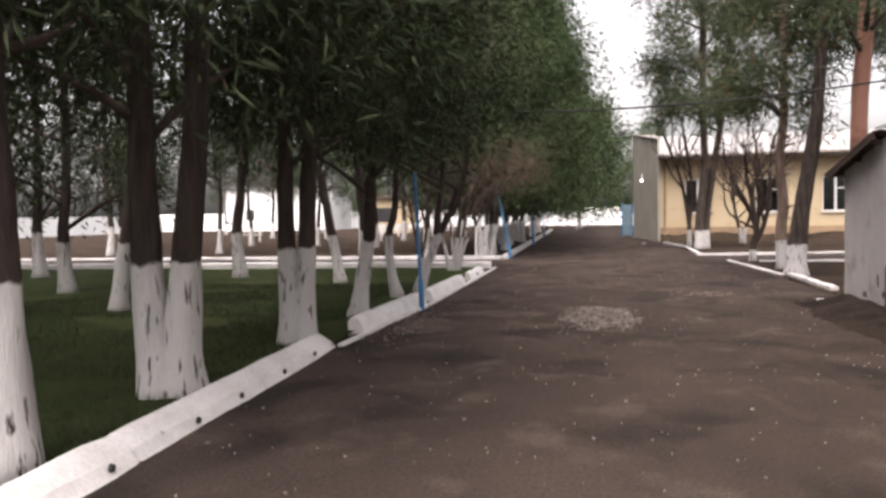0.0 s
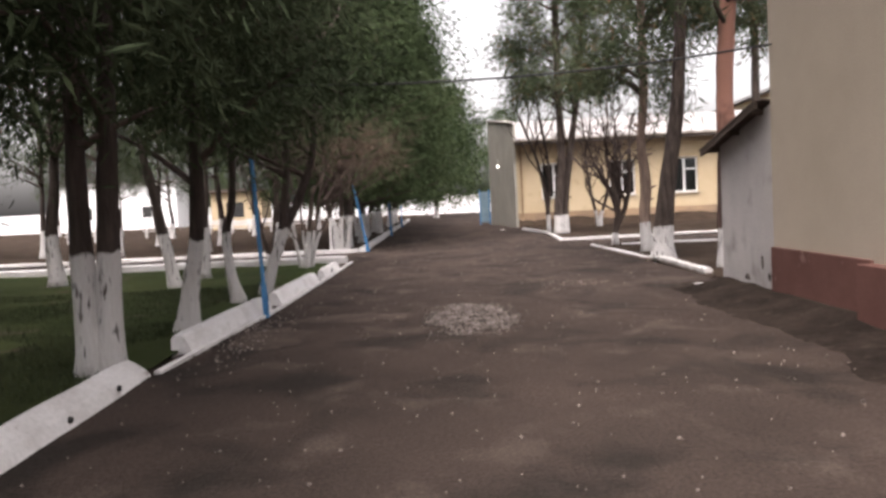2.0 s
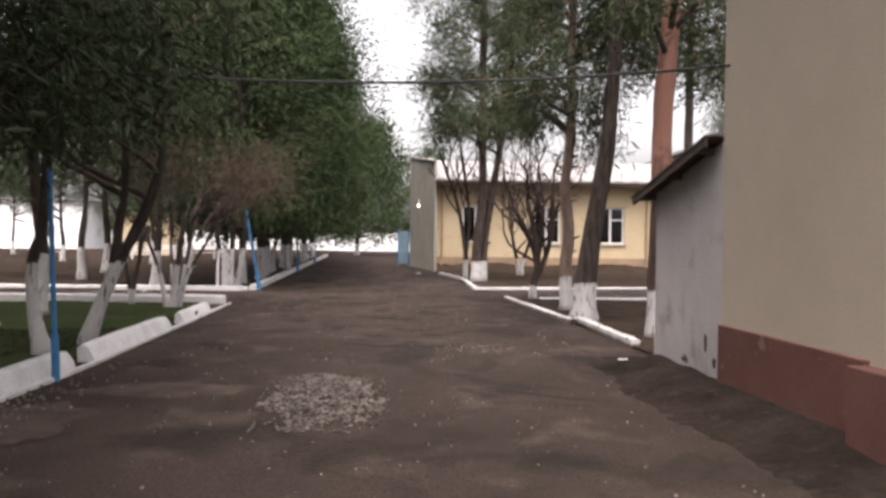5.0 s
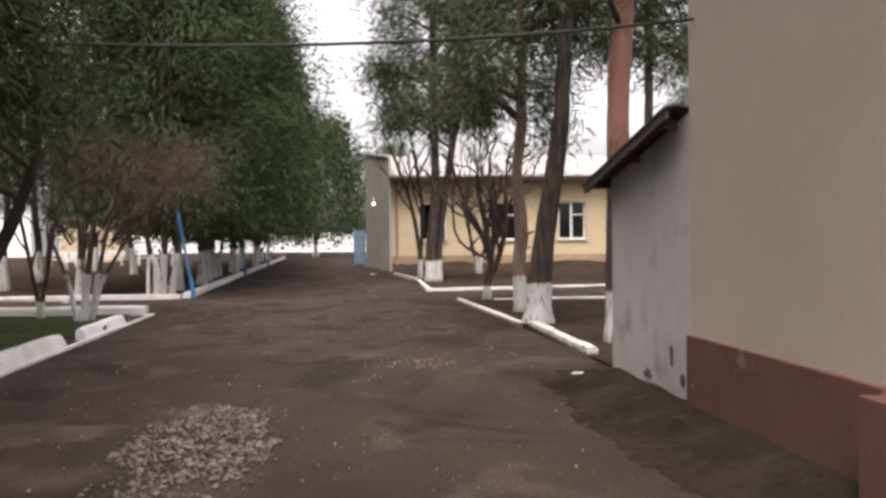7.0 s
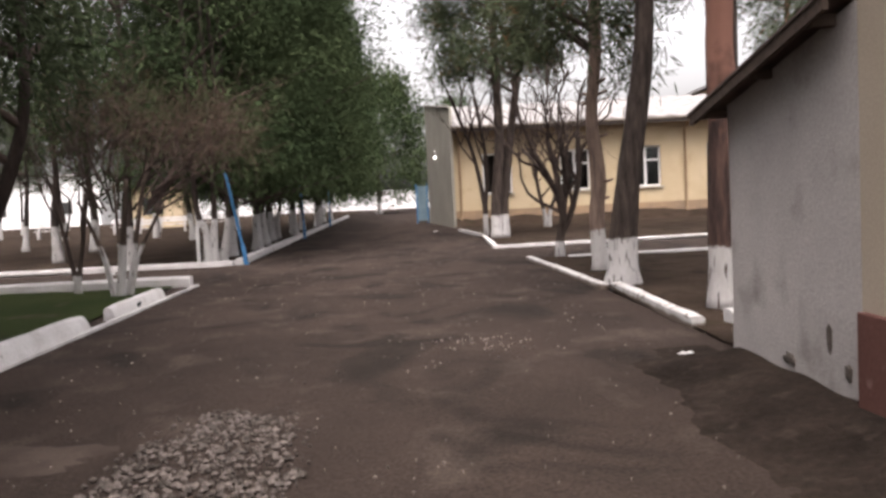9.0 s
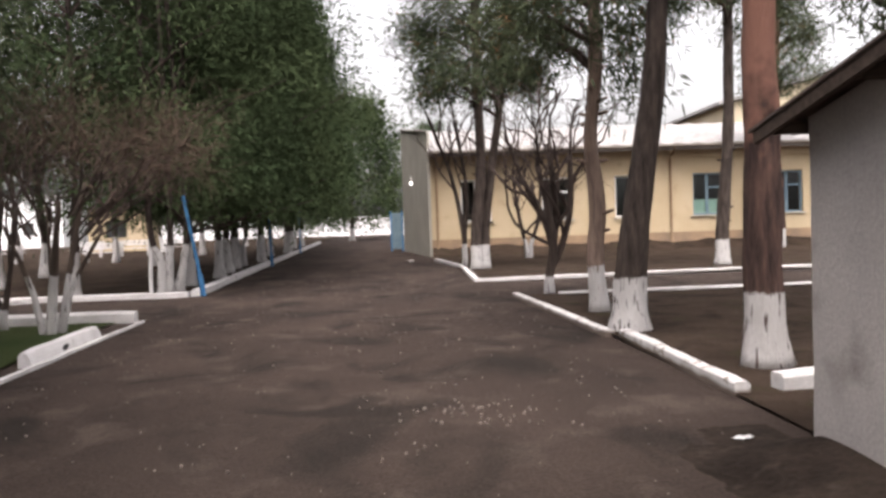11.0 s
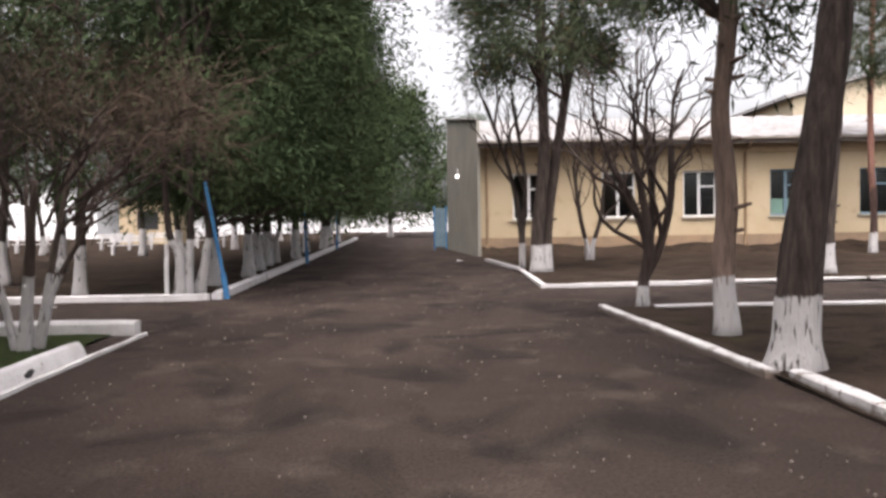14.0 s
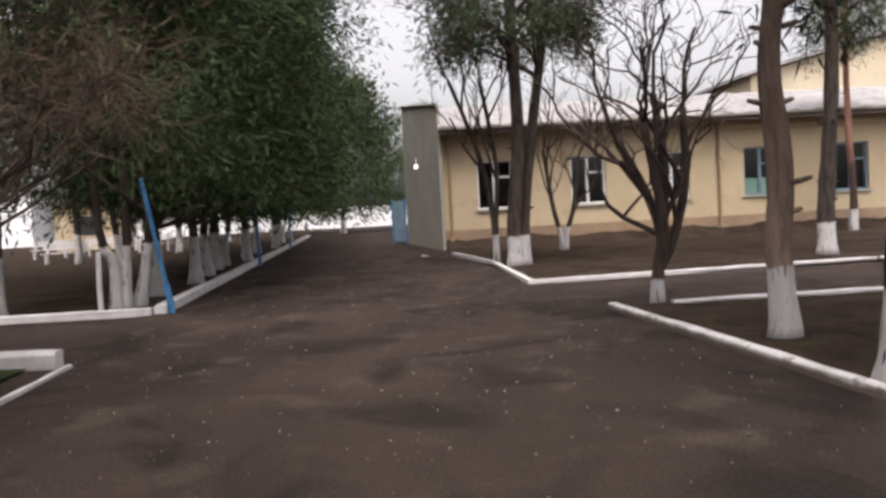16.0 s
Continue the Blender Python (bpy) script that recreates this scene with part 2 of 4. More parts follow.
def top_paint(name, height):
    """Limewash on the top of a kerb, darker brown on its lower face."""
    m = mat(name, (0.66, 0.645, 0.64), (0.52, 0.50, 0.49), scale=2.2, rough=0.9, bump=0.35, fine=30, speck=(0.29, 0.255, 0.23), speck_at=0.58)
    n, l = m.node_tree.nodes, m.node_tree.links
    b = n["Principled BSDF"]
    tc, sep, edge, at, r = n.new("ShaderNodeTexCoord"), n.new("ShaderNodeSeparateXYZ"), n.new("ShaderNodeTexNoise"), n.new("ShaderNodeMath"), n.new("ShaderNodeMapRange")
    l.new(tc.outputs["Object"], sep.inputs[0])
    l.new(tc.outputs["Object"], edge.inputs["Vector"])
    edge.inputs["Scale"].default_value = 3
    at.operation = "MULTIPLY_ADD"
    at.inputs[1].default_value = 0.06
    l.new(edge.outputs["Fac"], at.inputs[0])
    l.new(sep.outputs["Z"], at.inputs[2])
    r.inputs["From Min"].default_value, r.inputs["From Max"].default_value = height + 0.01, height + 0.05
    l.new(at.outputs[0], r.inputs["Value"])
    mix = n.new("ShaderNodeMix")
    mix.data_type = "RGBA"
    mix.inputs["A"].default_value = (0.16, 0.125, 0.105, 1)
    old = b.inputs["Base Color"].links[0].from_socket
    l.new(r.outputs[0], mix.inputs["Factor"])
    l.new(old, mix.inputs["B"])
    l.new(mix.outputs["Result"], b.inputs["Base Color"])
    return m


LIME_TOP = top_paint("limewashed_top", 0.055)

# ---- builders ----
rng = random.Random(11)


def link(name, bm, material, parent=None, label="", smooth=False):
    me = bpy.data.meshes.new(name)
    bm.to_mesh(me)
    bm.free()
    me.materials.append(material)
    if smooth:
        me.shade_smooth()
    ob = new(name, me)
    if parent:
        ob.parent = parent
    if label:
        ob["label"] = label
    return ob


part = link


def raw(name, verts, faces, material, parent=None, smooth=False):
    me = bpy.data.meshes.new(name)
    me.from_pydata(verts, [], faces)
    me.materials.append(material)
    if smooth:
        me.shade_smooth()
    me.update()
    ob = new(name, me)
    if parent:
        ob.parent = parent
    return ob


def empty(name, m, label, category, group="", kind=""):
    ob = new(name)
    ob.empty_display_size = 0.2
    ob.matrix_basis = m
    return tagged(ob, label, category, group, kind)


def box(bm, x0, y0, z0, x1, y1, z1, bevel=0.0):
    v = bmesh.ops.create_cube(bm, size=1, matrix=Matrix.LocRotScale(((x0 + x1) / 2, (y0 + y1) / 2, (z0 + z1) / 2), None, (x1 - x0, y1 - y0, z1 - z0)))["verts"]
    if bevel:
        e = {e for q in v for e in q.link_edges}
        bmesh.ops.bevel(bm, geom=list(e), offset=bevel, segments=2, affect="EDGES", profile=0.6)
    return bm


def tube(bm, pts, radii, sides=8, rough=0.0, seed=0.0, cap=True):
    """A tapered tube along points; rough gives ridged, uneven bark."""
    pts = [Vector(p) for p in pts]
    rings = []
    for i, (p, r) in enumerate(zip(pts, radii)):
        d = (pts[min(i + 1, len(pts) - 1)] - pts[max(i - 1, 0)]).normalized()
        q = Vector((0, 0, 1)).rotation_difference(d)
        ring = []
        for k in range(sides):
            a = 2 * math.pi * k / sides
            c = Vector((math.cos(a), math.sin(a), 0))
            rr = r * (1 + rough * (noise.noise(Vector((c.x * 2.2 + seed, c.y * 2.2, p.z * 0.9))) + 0.6 * noise.noise(Vector((c.x * 6 + seed, c.y * 6, p.z * 2.5)))))
            ring.append(bm.verts.new(p + q @ (c * rr)))
        rings.append(ring)
    for a, b in zip(rings, rings[1:]):
        for k in range(sides):
            bm.faces.new((a[k], a[(k + 1) % sides], b[(k + 1) % sides], b[k]))
    if cap:
        bm.faces.new(rings[-1])
        bm.faces.new(rings[0][::-1])
    return bm


def curve_pts(ctrl, n):
    """n+1 points on a smooth curve through the control points."""
    c = [Vector(p) for p in ctrl]
    c = [2 * c[0] - c[1]] + c + [2 * c[-1] - c[-2]]
    out = []
    spans = len(c) - 3
    for i in range(n + 1):
        u = i / n * spans
        k = min(int(u), spans - 1)
        f = u - k
        p0, p1, p2, p3 = c[k:k + 4]
        out.append(0.5 * (2 * p1 + (p2 - p0) * f + (2 * p0 - 5 * p1 + 4 * p2 - p3) * f * f + (3 * p1 - p0 - 3 * p2 + p3) * f ** 3))
    return out


def stem(bm, ctrl, r0, r1, seed, n=22, sides=14, flare=0.5):
    pts = curve_pts(ctrl, n)
    h = max(p.z for p in pts)
    radii = [(r0 + (r1 - r0) * i / n) * (1 + flare * math.exp(-max(p.z, 0) / 0.22)) for i, p in enumerate(pts)]
    pts[0].z -= 0.06
    tube(bm, pts, radii, sides, 0.22, seed)
    return pts, radii


def leaves(name, clumps, per, spread, length, width, material, parent, seed, droop=0.0, axis=None, flat=1.0):
    """A crown of many small sprays, gathered in clumps with gaps between them."""
    g = np.random.default_rng(seed)
    c = np.asarray(clumps)
    n = len(c) * per
    cen = np.repeat(c, per, axis=0)
    off = g.normal(size=(n, 3)) * spread * np.array([1, 1, flat])
    base = cen + off
    mid = np.array([0, 0, c[:, 2].mean()]) if axis is None else np.asarray(axis)
    out = cen - mid
    out[:, 2] *= 0.3
    out /= np.linalg.norm(out, axis=1, keepdims=True) + 1e-6
    d = out * 0.7 + g.normal(size=(n, 3)) * 0.75
    d[:, 2] -= droop
    d /= np.linalg.norm(d, axis=1, keepdims=True) + 1e-6
    s = np.cross(d, g.normal(size=(n, 3)))
    s /= np.linalg.norm(s, axis=1, keepdims=True) + 1e-6
    ln = length * g.uniform(0.6, 1.4, (n, 1))
    wd = width * g.uniform(0.6, 1.4, (n, 1))
    up = np.cross(d, s) * wd * 0.5
    v = np.stack([base, base + d * ln * 0.45 + s * wd + up, base + d * ln, base + d * ln * 0.45 - s * wd + up], 1).reshape(-1, 3)
    i = np.arange(n)[:, None] * 4
    f = np.concatenate([i + [0, 1, 2], i + [0, 2, 3]])
    return raw(name, v.tolist(), f.tolist(), material, parent)


def crown_points(n, z0, z1, radius, seed, top=0.25, bulge=0.35, lean=(0, 0)):
    """Clump centres inside an uneven spindle-shaped crown."""
    g = random.Random(seed)
    pts = []
    while len(pts) < n:
        u = g.random()
        a = g.uniform(0, 2 * math.pi)
        prof = math.sin(math.pi * min(1, (u * (1 - bulge) + bulge * 0.55)) ** 0.9) ** 0.7 * (1 - u * (1 - top)) ** 0.5
        rr = radius * prof * (1 + 0.75 * noise.noise(Vector((math.cos(a) * 1.4 + seed, math.sin(a) * 1.4, u * 4.5))))
        r = rr * math.sqrt(g.uniform(0.25, 1.0))
        pts.append((r * math.cos(a) + lean[0] * u, r * math.sin(a) + lean[1] * u, z0 + (z1 - z0) * u))
    return pts


def limbs(bm, trunk, clumps, count, seed, r=0.05, low=0.25):
    """Limbs from the upper trunk out to some of the clumps."""
    g = random.Random(seed)
    for c in g.sample(clumps, min(count, len(clumps))):
        c = Vector(c)
        start = min(trunk, key=lambda p: abs(p.z - (c.z - (c.xy - p.xy).length * 0.55)))
        mid = start.lerp(c, 0.5) + Vector((g.uniform(-.15, .15), g.uniform(-.15, .15), g.uniform(-0.05, 0.25)))
        pts = curve_pts([start, mid, c], 5)
        tube(bm, pts, [r * (1 - 0.8 * i / 5) for i in range(6)], 5, cap=False)


def conifer(m, label, ctrl_list, r0, z0, z1, radius, seed, bark_m, leaf_m, clumps=250, per=56, spread=0.30, length=0.21, width=0.021, droop=0.25, group="", top=0.25, lean=(0, 0), flat=1.0, limb_n=26, bulge=0.35, kind_name="cypress_tree"):
    tree = empty(kind_name, m, label, "tree", group)
    bm = bmesh.new()
    all_pts = []
    for k, ctrl in enumerate(ctrl_list):
        pts, _ = stem(bm, ctrl, r0, r0 * 0.45, seed * 3.1 + k)
        all_pts += pts
    part("trunk", bm, bark_m, tree, smooth=True)
    cl = crown_points(clumps, z0, z1, radius, seed, top, bulge, lean)
    bm = bmesh.new()
    limbs(bm, [p for p in all_pts if p.z > 1.3], cl, limb_n, seed)
    part("branchwork", bm, TWIG, tree, smooth=True)
    leaves("crown", cl, per, spread, length, width, leaf_m, tree, seed, droop, flat=flat)
    return tree


def grow(bm, p, d, r, length, depth, g, twist=0.5, sides=6, split=(2, 3), up=0.25, shrink=0.68, tips=None):
    """A bare branch that bends and forks."""
    n = 4
    pts, q = [Vector(p)], Vector(d).normalized()
    for i in range(n):
        q = (q + Vector((g.uniform(-1, 1), g.uniform(-1, 1), g.uniform(-1, 1) + up * 0.6)) * twist * 0.45).normalized()
        pts.append(pts[-1] + q * length / n)
    tube(bm, pts, [r * (1 - 0.42 * i / n) for i in range(n + 1)], sides if depth > 1 else 4, cap=False)
    if depth <= 0:
        if tips is not None:
            tips.append(pts[-1])
        return
    for k in range(g.randint(*split)):
        a = pts[g.randint(2, n)]
        e = (q + Vector((g.uniform(-1, 1), g.uniform(-1, 1), g.uniform(-0.5, 1) * 0.8 + up))).normalized()
        grow(bm, a, e, r * 0.58 * g.uniform(0.8, 1.1), length * shrink * g.uniform(0.8, 1.2), depth - 1, g, twist, sides, split, up, shrink, tips)


def block(bm, length, w, h, seed, slope=0.0, jitter=0.012, segs=None):
    """A cast block lying along y from 0 to length, top leaning back by slope, with worn edges."""
    segs = segs or max(4, int(length / 0.25))
    prof = [(0.0, -0.06), (slope * 0.5, h * 0.5), (slope * 0.9, h * 0.88), (slope + 0.02, h), (w - 0.03, h), (w, h * 0.8), (w, -0.06)]
    rings = []
    for i in range(segs + 1):
        y = length * i / segs
        sh = 0.94 if i in (0, segs) else 1
        ring = []
        for k, (px, pz) in enumerate(prof):
            j = Vector((noise.noise(Vector((px * 5 + seed, y * 1.7, pz * 5))), 0, noise.noise(Vector((px * 5, y * 1.9 + seed, pz * 5 + 9))))) * jitter
            ring.append(bm.verts.new(((px - w / 2) * sh + w / 2 + j.x, y, (pz if k in (0, 6) else pz * sh + j.z))))
        rings.append(ring)
    for a, b in zip(rings, rings[1:]):
        for k in range(len(prof) - 1):
            bm.faces.new((a[k], b[k], b[k + 1], a[k + 1]))
    bm.faces.new(rings[0])
    bm.faces.new(rings[-1][::-1])
    bmesh.ops.recalc_face_normals(bm, faces=bm.faces)
    return bm


def kerb(p, q, w, h, label, seed, slope=0.0, group="whitewashed kerb blocks", paint=None):
    """A kerb block whose face runs from p to q; its body lies to the left of that line."""
    d = Vector((q[0] - p[0], q[1] - p[1], 0))
    bm = bmesh.new()
    block(bm, d.length, w, h, seed, slope)
    for v in bm.verts:
        v.co.x = -v.co.x
    bmesh.ops.reverse_faces(bm, faces=bm.faces)
    ob = link("kerb_block", bm, paint or LIME)
    ob.matrix_basis = pose(p[0], p[1], 0.0, 0, 0, math.degrees(math.atan2(-d.x, d.y)))
    return tagged(ob, label, "kerb", group)


def sheet(name, x0, y0, x1, y1, step, z, bumpy, material, label, seed=0.0):
    nx, ny = max(1, int((x1 - x0) / step)), max(1, int((y1 - y0) / step))
    vs, fs = [], []
    for j in range(ny + 1):
        for i in range(nx + 1):
            x, y = x0 + (x1 - x0) * i / nx, y0 + (y1 - y0) * j / ny
            h = bumpy * (noise.noise(Vector((x * 0.55 + seed, y * 0.55, 0))) + 0.5 * noise.noise(Vector((x * 1.7, y * 1.7 + seed, 3))))
            vs.append((x, y, z + h))
    for j in range(ny):
        for i in range(nx):
            a = j * (nx + 1) + i
            fs.append((a, a + 1, a + nx + 2, a + nx + 1))
    ob = raw(name, vs, fs, material, smooth=True)
    return tagged(ob, label, "ground", kind="structure")

# ---- ground ----
sheet("ground", -1500, -1500, 1500, 1500, 100, -0.06, 0, SOIL, "bare brown earth reaching to the horizon")
sheet("road", -2.85, -14, 4.12, 108, 0.3, 0.0, 0.012, ASPHALT, "worn dusty brown-grey asphalt road with faded patches")
sheet("pavement_west", -45, 23.5, -2.85, 27.9, 0.5, -0.005, 0.01, ASPHALT, "dark asphalt path branching off the road", 3)
sheet("pavement_east", 4.12, 24.95, 40, 29.2, 0.5, -0.005, 0.01, ASPHALT, "dark asphalt path between low white kerbs", 5)
sheet("lawn_west", -45, -14, -2.85, 23.45, 0.45, 0.035, 0.03, LAWN, "thin green lawn under the cypress trees with bare patches", 7)
sheet("garden_west", -45, 27.95, -2.85, 108, 0.6, 0.035, 0.03, SOIL, "bare dark brown garden soil behind a white kerb", 9)
sheet("garden_east", 4.12, 12.0, 40, 24.9, 0.45, 0.03, 0.03, SOIL, "bare brown garden soil with dry patches", 11)
sheet("garden_north", 3.75, 29.25, 40, 43.4, 0.5, 0.03, 0.03, SOIL, "bare brown earth in front of the yellow building", 13)


def blades():
    g = np.random.default_rng(5)
    n = 70000
    x = -3.15 - 6.5 * g.random(n) ** 1.3
    y = g.uniform(1.5, 17.5, n)
    keep = np.array([noise.noise(Vector((a * 0.5, b * 0.5, 1.0))) > -0.28 for a, b in zip(x, y)])
    x, y = x[keep], y[keep]
    n = len(x)
    a, h = g.uniform(0, 6.283, n), g.uniform(0.025, 0.07, n)
    lean = g.normal(0, 0.025, (n, 2))
    w = 0.006
    p0 = np.stack([x - np.cos(a) * w, y - np.sin(a) * w, np.full(n, 0.015)], 1)
    p1 = np.stack([x + np.cos(a) * w, y + np.sin(a) * w, np.full(n, 0.015)], 1)
    p2 = np.stack([x + lean[:, 0], y + lean[:, 1], 0.035 + h], 1)
    v = np.stack([p0, p1, p2], 1).reshape(-1, 3)
    f = np.arange(3 * n).reshape(-1, 3)
    tagged(raw("grass", v.tolist(), f.tolist(), GRASS), "short green grass blades on the lawn", "grass", kind="stuff")


blades()


def stones(name, spots, label, material):
    """Broken stones lying on the road, each an uneven flattened octahedron."""
    g = random.Random(3)
    vs, fs = [], []
    for x, y, s in spots:
        b, a = len(vs), g.uniform(0, 6.28)
        for k in range(4):
            rr = s * g.uniform(0.7, 1.3)
            vs.append((x + rr * math.cos(a + k * 1.571), y + rr * math.sin(a + k * 1.571), 0.010 + s * 0.15))
        vs += [(x + s * g.uniform(-.3, .3), y + s * g.uniform(-.3, .3), 0.012 + s * g.uniform(0.5, 0.9)), (x, y, -0.01)]
        for k in range(4):
            fs += [(b + k, b + (k + 1) % 4, b + 4), (b + (k + 1) % 4, b + k, b + 5)]
    tagged(raw(name, vs, fs, material), label, "stones", kind="stuff")


g0 = random.Random(21)
spots = []
while len(spots) < 1700:
    u, v = g0.uniform(-1, 1), g0.uniform(-1, 1)
    d = u * u + v * v + 0.7 * noise.noise(Vector((u * 2, v * 2.5, 2)))
    if d < 0.85 or (d < 1.5 and g0.random() < 0.12):
        spots.append((0.16 + 0.58 * u, 12.1 + 1.4 * v, g0.choice((0.008, 0.010, 0.014, 0.018, 0.024)) * g0.uniform(0.8, 1.2)))
stones("gravel_patch", spots, "patch of pale broken gravel filling a pothole", STONE)
spots = [(g0.uniform(-2.6, 3.7), g0.uniform(0.5, 1.0) * 3 + g0.random() ** 1.2 * 34, g0.choice((0.004, 0.004, 0.005, 0.006, 0.009, 0.013))) for _ in range(1500)]
spots += [(g0.gauss(2.05, 0.3), g0.gauss(15.6, 0.3), g0.uniform(0.007, 0.02)) for _ in range(60)]
spots += [(g0.gauss(-2.35, 0.18), g0.gauss(11.3, 0.9), g0.uniform(0.008, 0.022)) for _ in range(160)]
stones("loose_stones", spots, "small pale stones scattered over the road", PEBBLE)

# ---- kerbs ----
WK = "whitewashed concrete kerb block at the lawn edge"
for k, (y0, y1) in enumerate(((-12.0, -6.2), (-6.15, -1.0), (-0.95, 4.9), (4.93, 9.32))):
    kerb((-2.453 - 0.0265 * y0, y0), (-2.453 - 0.0265 * y1, y1), 0.31, 0.165, "long leaning whitewashed concrete kerb slab with drain holes", k * 3.3, 0.24)
kerb((-2.68, 10.4), (-2.56, 13.9), 0.26, 0.20, "tilted whitewashed concrete kerb block with a chipped end", 21, 0.13)
kerb((-2.52, 14.4), (-2.48, 18.0), 0.24, 0.20, WK, 31, 0.12)
kerb((-2.49, 18.9), (-2.50, 21.35), 0.19, 0.18, "short leaning whitewashed kerb block with a dark hole", 41, 0.10)
kerb((-2.69, 9.36), (-2.47, 14.2), 0.07, 0.04, "low thin whitewashed kerb strip along the road", 51)
kerb((-2.47, 14.25), (-2.41, 23.1), 0.07, 0.04, "low thin whitewashed kerb strip along the road", 53)
kerb((-2.56, 23.3), (-16, 23.75), 0.24, 0.19, "whitewashed concrete beam along the side path", 61)
kerb((-16.1, 23.75), (-44, 24.6), 0.26, 0.22, "whitewashed concrete beam along the side path", 63)
kerb((-30, 28.9), (-2.75, 27.82), 0.16, 0.12, "low whitewashed kerb along the side path", 71)
for k in range(9):
    y0 = 27.95 + k * 5.2
    kerb((-2.52 - 0.035 * k + 0.02 * (k % 2), y0), (-2.55 - 0.035 * k, y0 + 5.1), 0.2, 0.15, "low whitewashed kerb along the far road edge", 81 + k * 2.7)
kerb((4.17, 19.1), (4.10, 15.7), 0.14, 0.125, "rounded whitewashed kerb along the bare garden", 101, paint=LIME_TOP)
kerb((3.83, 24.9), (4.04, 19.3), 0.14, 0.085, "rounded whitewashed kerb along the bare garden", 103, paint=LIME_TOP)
kerb((5.9, 16.1), (4.5, 15.9), 0.18, 0.17, "short whitewashed kerb beside the grey shed", 107)
kerb((30, 24.5), (4.7, 24.95), 0.16, 0.07, "whitewashed kerb of the garden path", 109)
kerb((3.62, 29.1), (10.5, 29.45), 0.15, 0.075, "whitewashed kerb of the garden path", 113)
kerb((10.6, 29.46), (32, 30.2), 0.15, 0.075, "whitewashed kerb of the garden path", 115)
kerb((3.84, 34.5), (3.6, 29.1), 0.14, 0.075, "whitewashed kerb beside the tall pines", 117)
kerb((3.42, 39.9), (3.84, 34.55), 0.12, 0.10, "thin whitewashed kerb running to the building", 119)
for y, z in ((4.6, 0.06), (5.75, 0.05), (6.55, 0.055), (7.6, 0.05), (8.55, 0.06)):
    bm = bmesh.new()
    bmesh.ops.create_cone(bm, segments=12, radius1=0.026, radius2=0.022, depth=0.02, cap_ends=True, matrix=pose(0, 0, 0, 0, 90, 0))
    ob = link("drain_hole", bm, BLACK)
    ob.matrix_basis = pose(-2.525 - 0.0265 * y, y, z)
    tagged(ob, "dark round drain hole in the white kerb", "drain", "kerb drain holes")

bm = bmesh.new()
bmesh.ops.create_uvsphere(bm, u_segments=10, v_segments=6, radius=0.07, matrix=Matrix.Diagonal((0.3, 1.3, 0.55, 1)))
for v in bm.verts:
    v.co += Vector((0, 0.03, 0.03)) * noise.noise(v.co * 20)
ob = link("kerb_hole", bm, BLACK)
ob.matrix_basis = pose(-2.53, 19.95, 0.075)
tagged(ob, "dark broken hole in the short white kerb block", "hole")


def patch(x, y, rx, ry, seed, label):
    """A thin uneven patch of pale dust on the road."""
    vs, fs, n, rings = [(x, y, 0.016)], [], 40, 5
    for j in range(1, rings + 1):
        for i in range(n):
            a = 2 * math.pi * i / n
            r = (j / rings) * (1 + 0.45 * noise.noise(Vector((math.cos(a) * 1.8 + seed, math.sin(a) * 1.8, 0))) + 0.25 * noise.noise(Vector((math.cos(a) * 6 + seed, math.sin(a) * 6, 0))))
            vs.append((x + rx * r * math.cos(a), y + ry * r * math.sin(a), 0.016 - 0.024 * (j / rings) ** 2))
    for i in range(n):
        fs.append((0, 1 + i, 1 + (i + 1) % n))
        for j in range(rings - 1):
            p, q = 1 + j * n, 1 + (j + 1) * n
            fs.append((p + i, q + i, q + (i + 1) % n, p + (i + 1) % n))
    tagged(raw("dust_patch", vs, fs, DUST, smooth=True), label, "ground", "dust patches", "structure")


patch(-1.2, 31.5, 0.9, 1.1, 1.0, "pale dusty patch on the worn asphalt")
patch(-0.2, 33.5, 0.5, 0.8, 2.0, "pale dusty patch on the worn asphalt")
patch(-2.1, 11.3, 0.55, 1.0, 4.0, "heaped dry dirt beside the white kerb")
patch(-1.3, 12.6, 0.9, 0.5, 5.0, "pale dusty patch beside the gravel")
g1 = random.Random(4)
for x, y, s in ((3.62, 14.45, 0.06), (2.6, 40.2, 0.12), (-5.2, 26.9, 0.08)):
    bm = bmesh.new()
    bmesh.ops.create_grid(bm, x_segments=8, y_segments=6, size=1, matrix=Matrix.Diagonal((s, s * 0.55, 1, 1)))
    for v in bm.verts:
        v.co.z = 0.012 + 0.35 * s * abs(noise.noise(v.co * (4 / s) * 0.3 + Vector((x, y, 0))))
    bmesh.ops.solidify(bm, geom=bm.faces, thickness=0.004)
    ob = link("litter", bm, WHITEFRAME)
    ob.matrix_basis = pose(x, y, 0.012, 0, 0, g1.uniform(0, 90))
    tagged(ob, "crumpled white scrap lying on the ground", "litter", "scraps of litter")

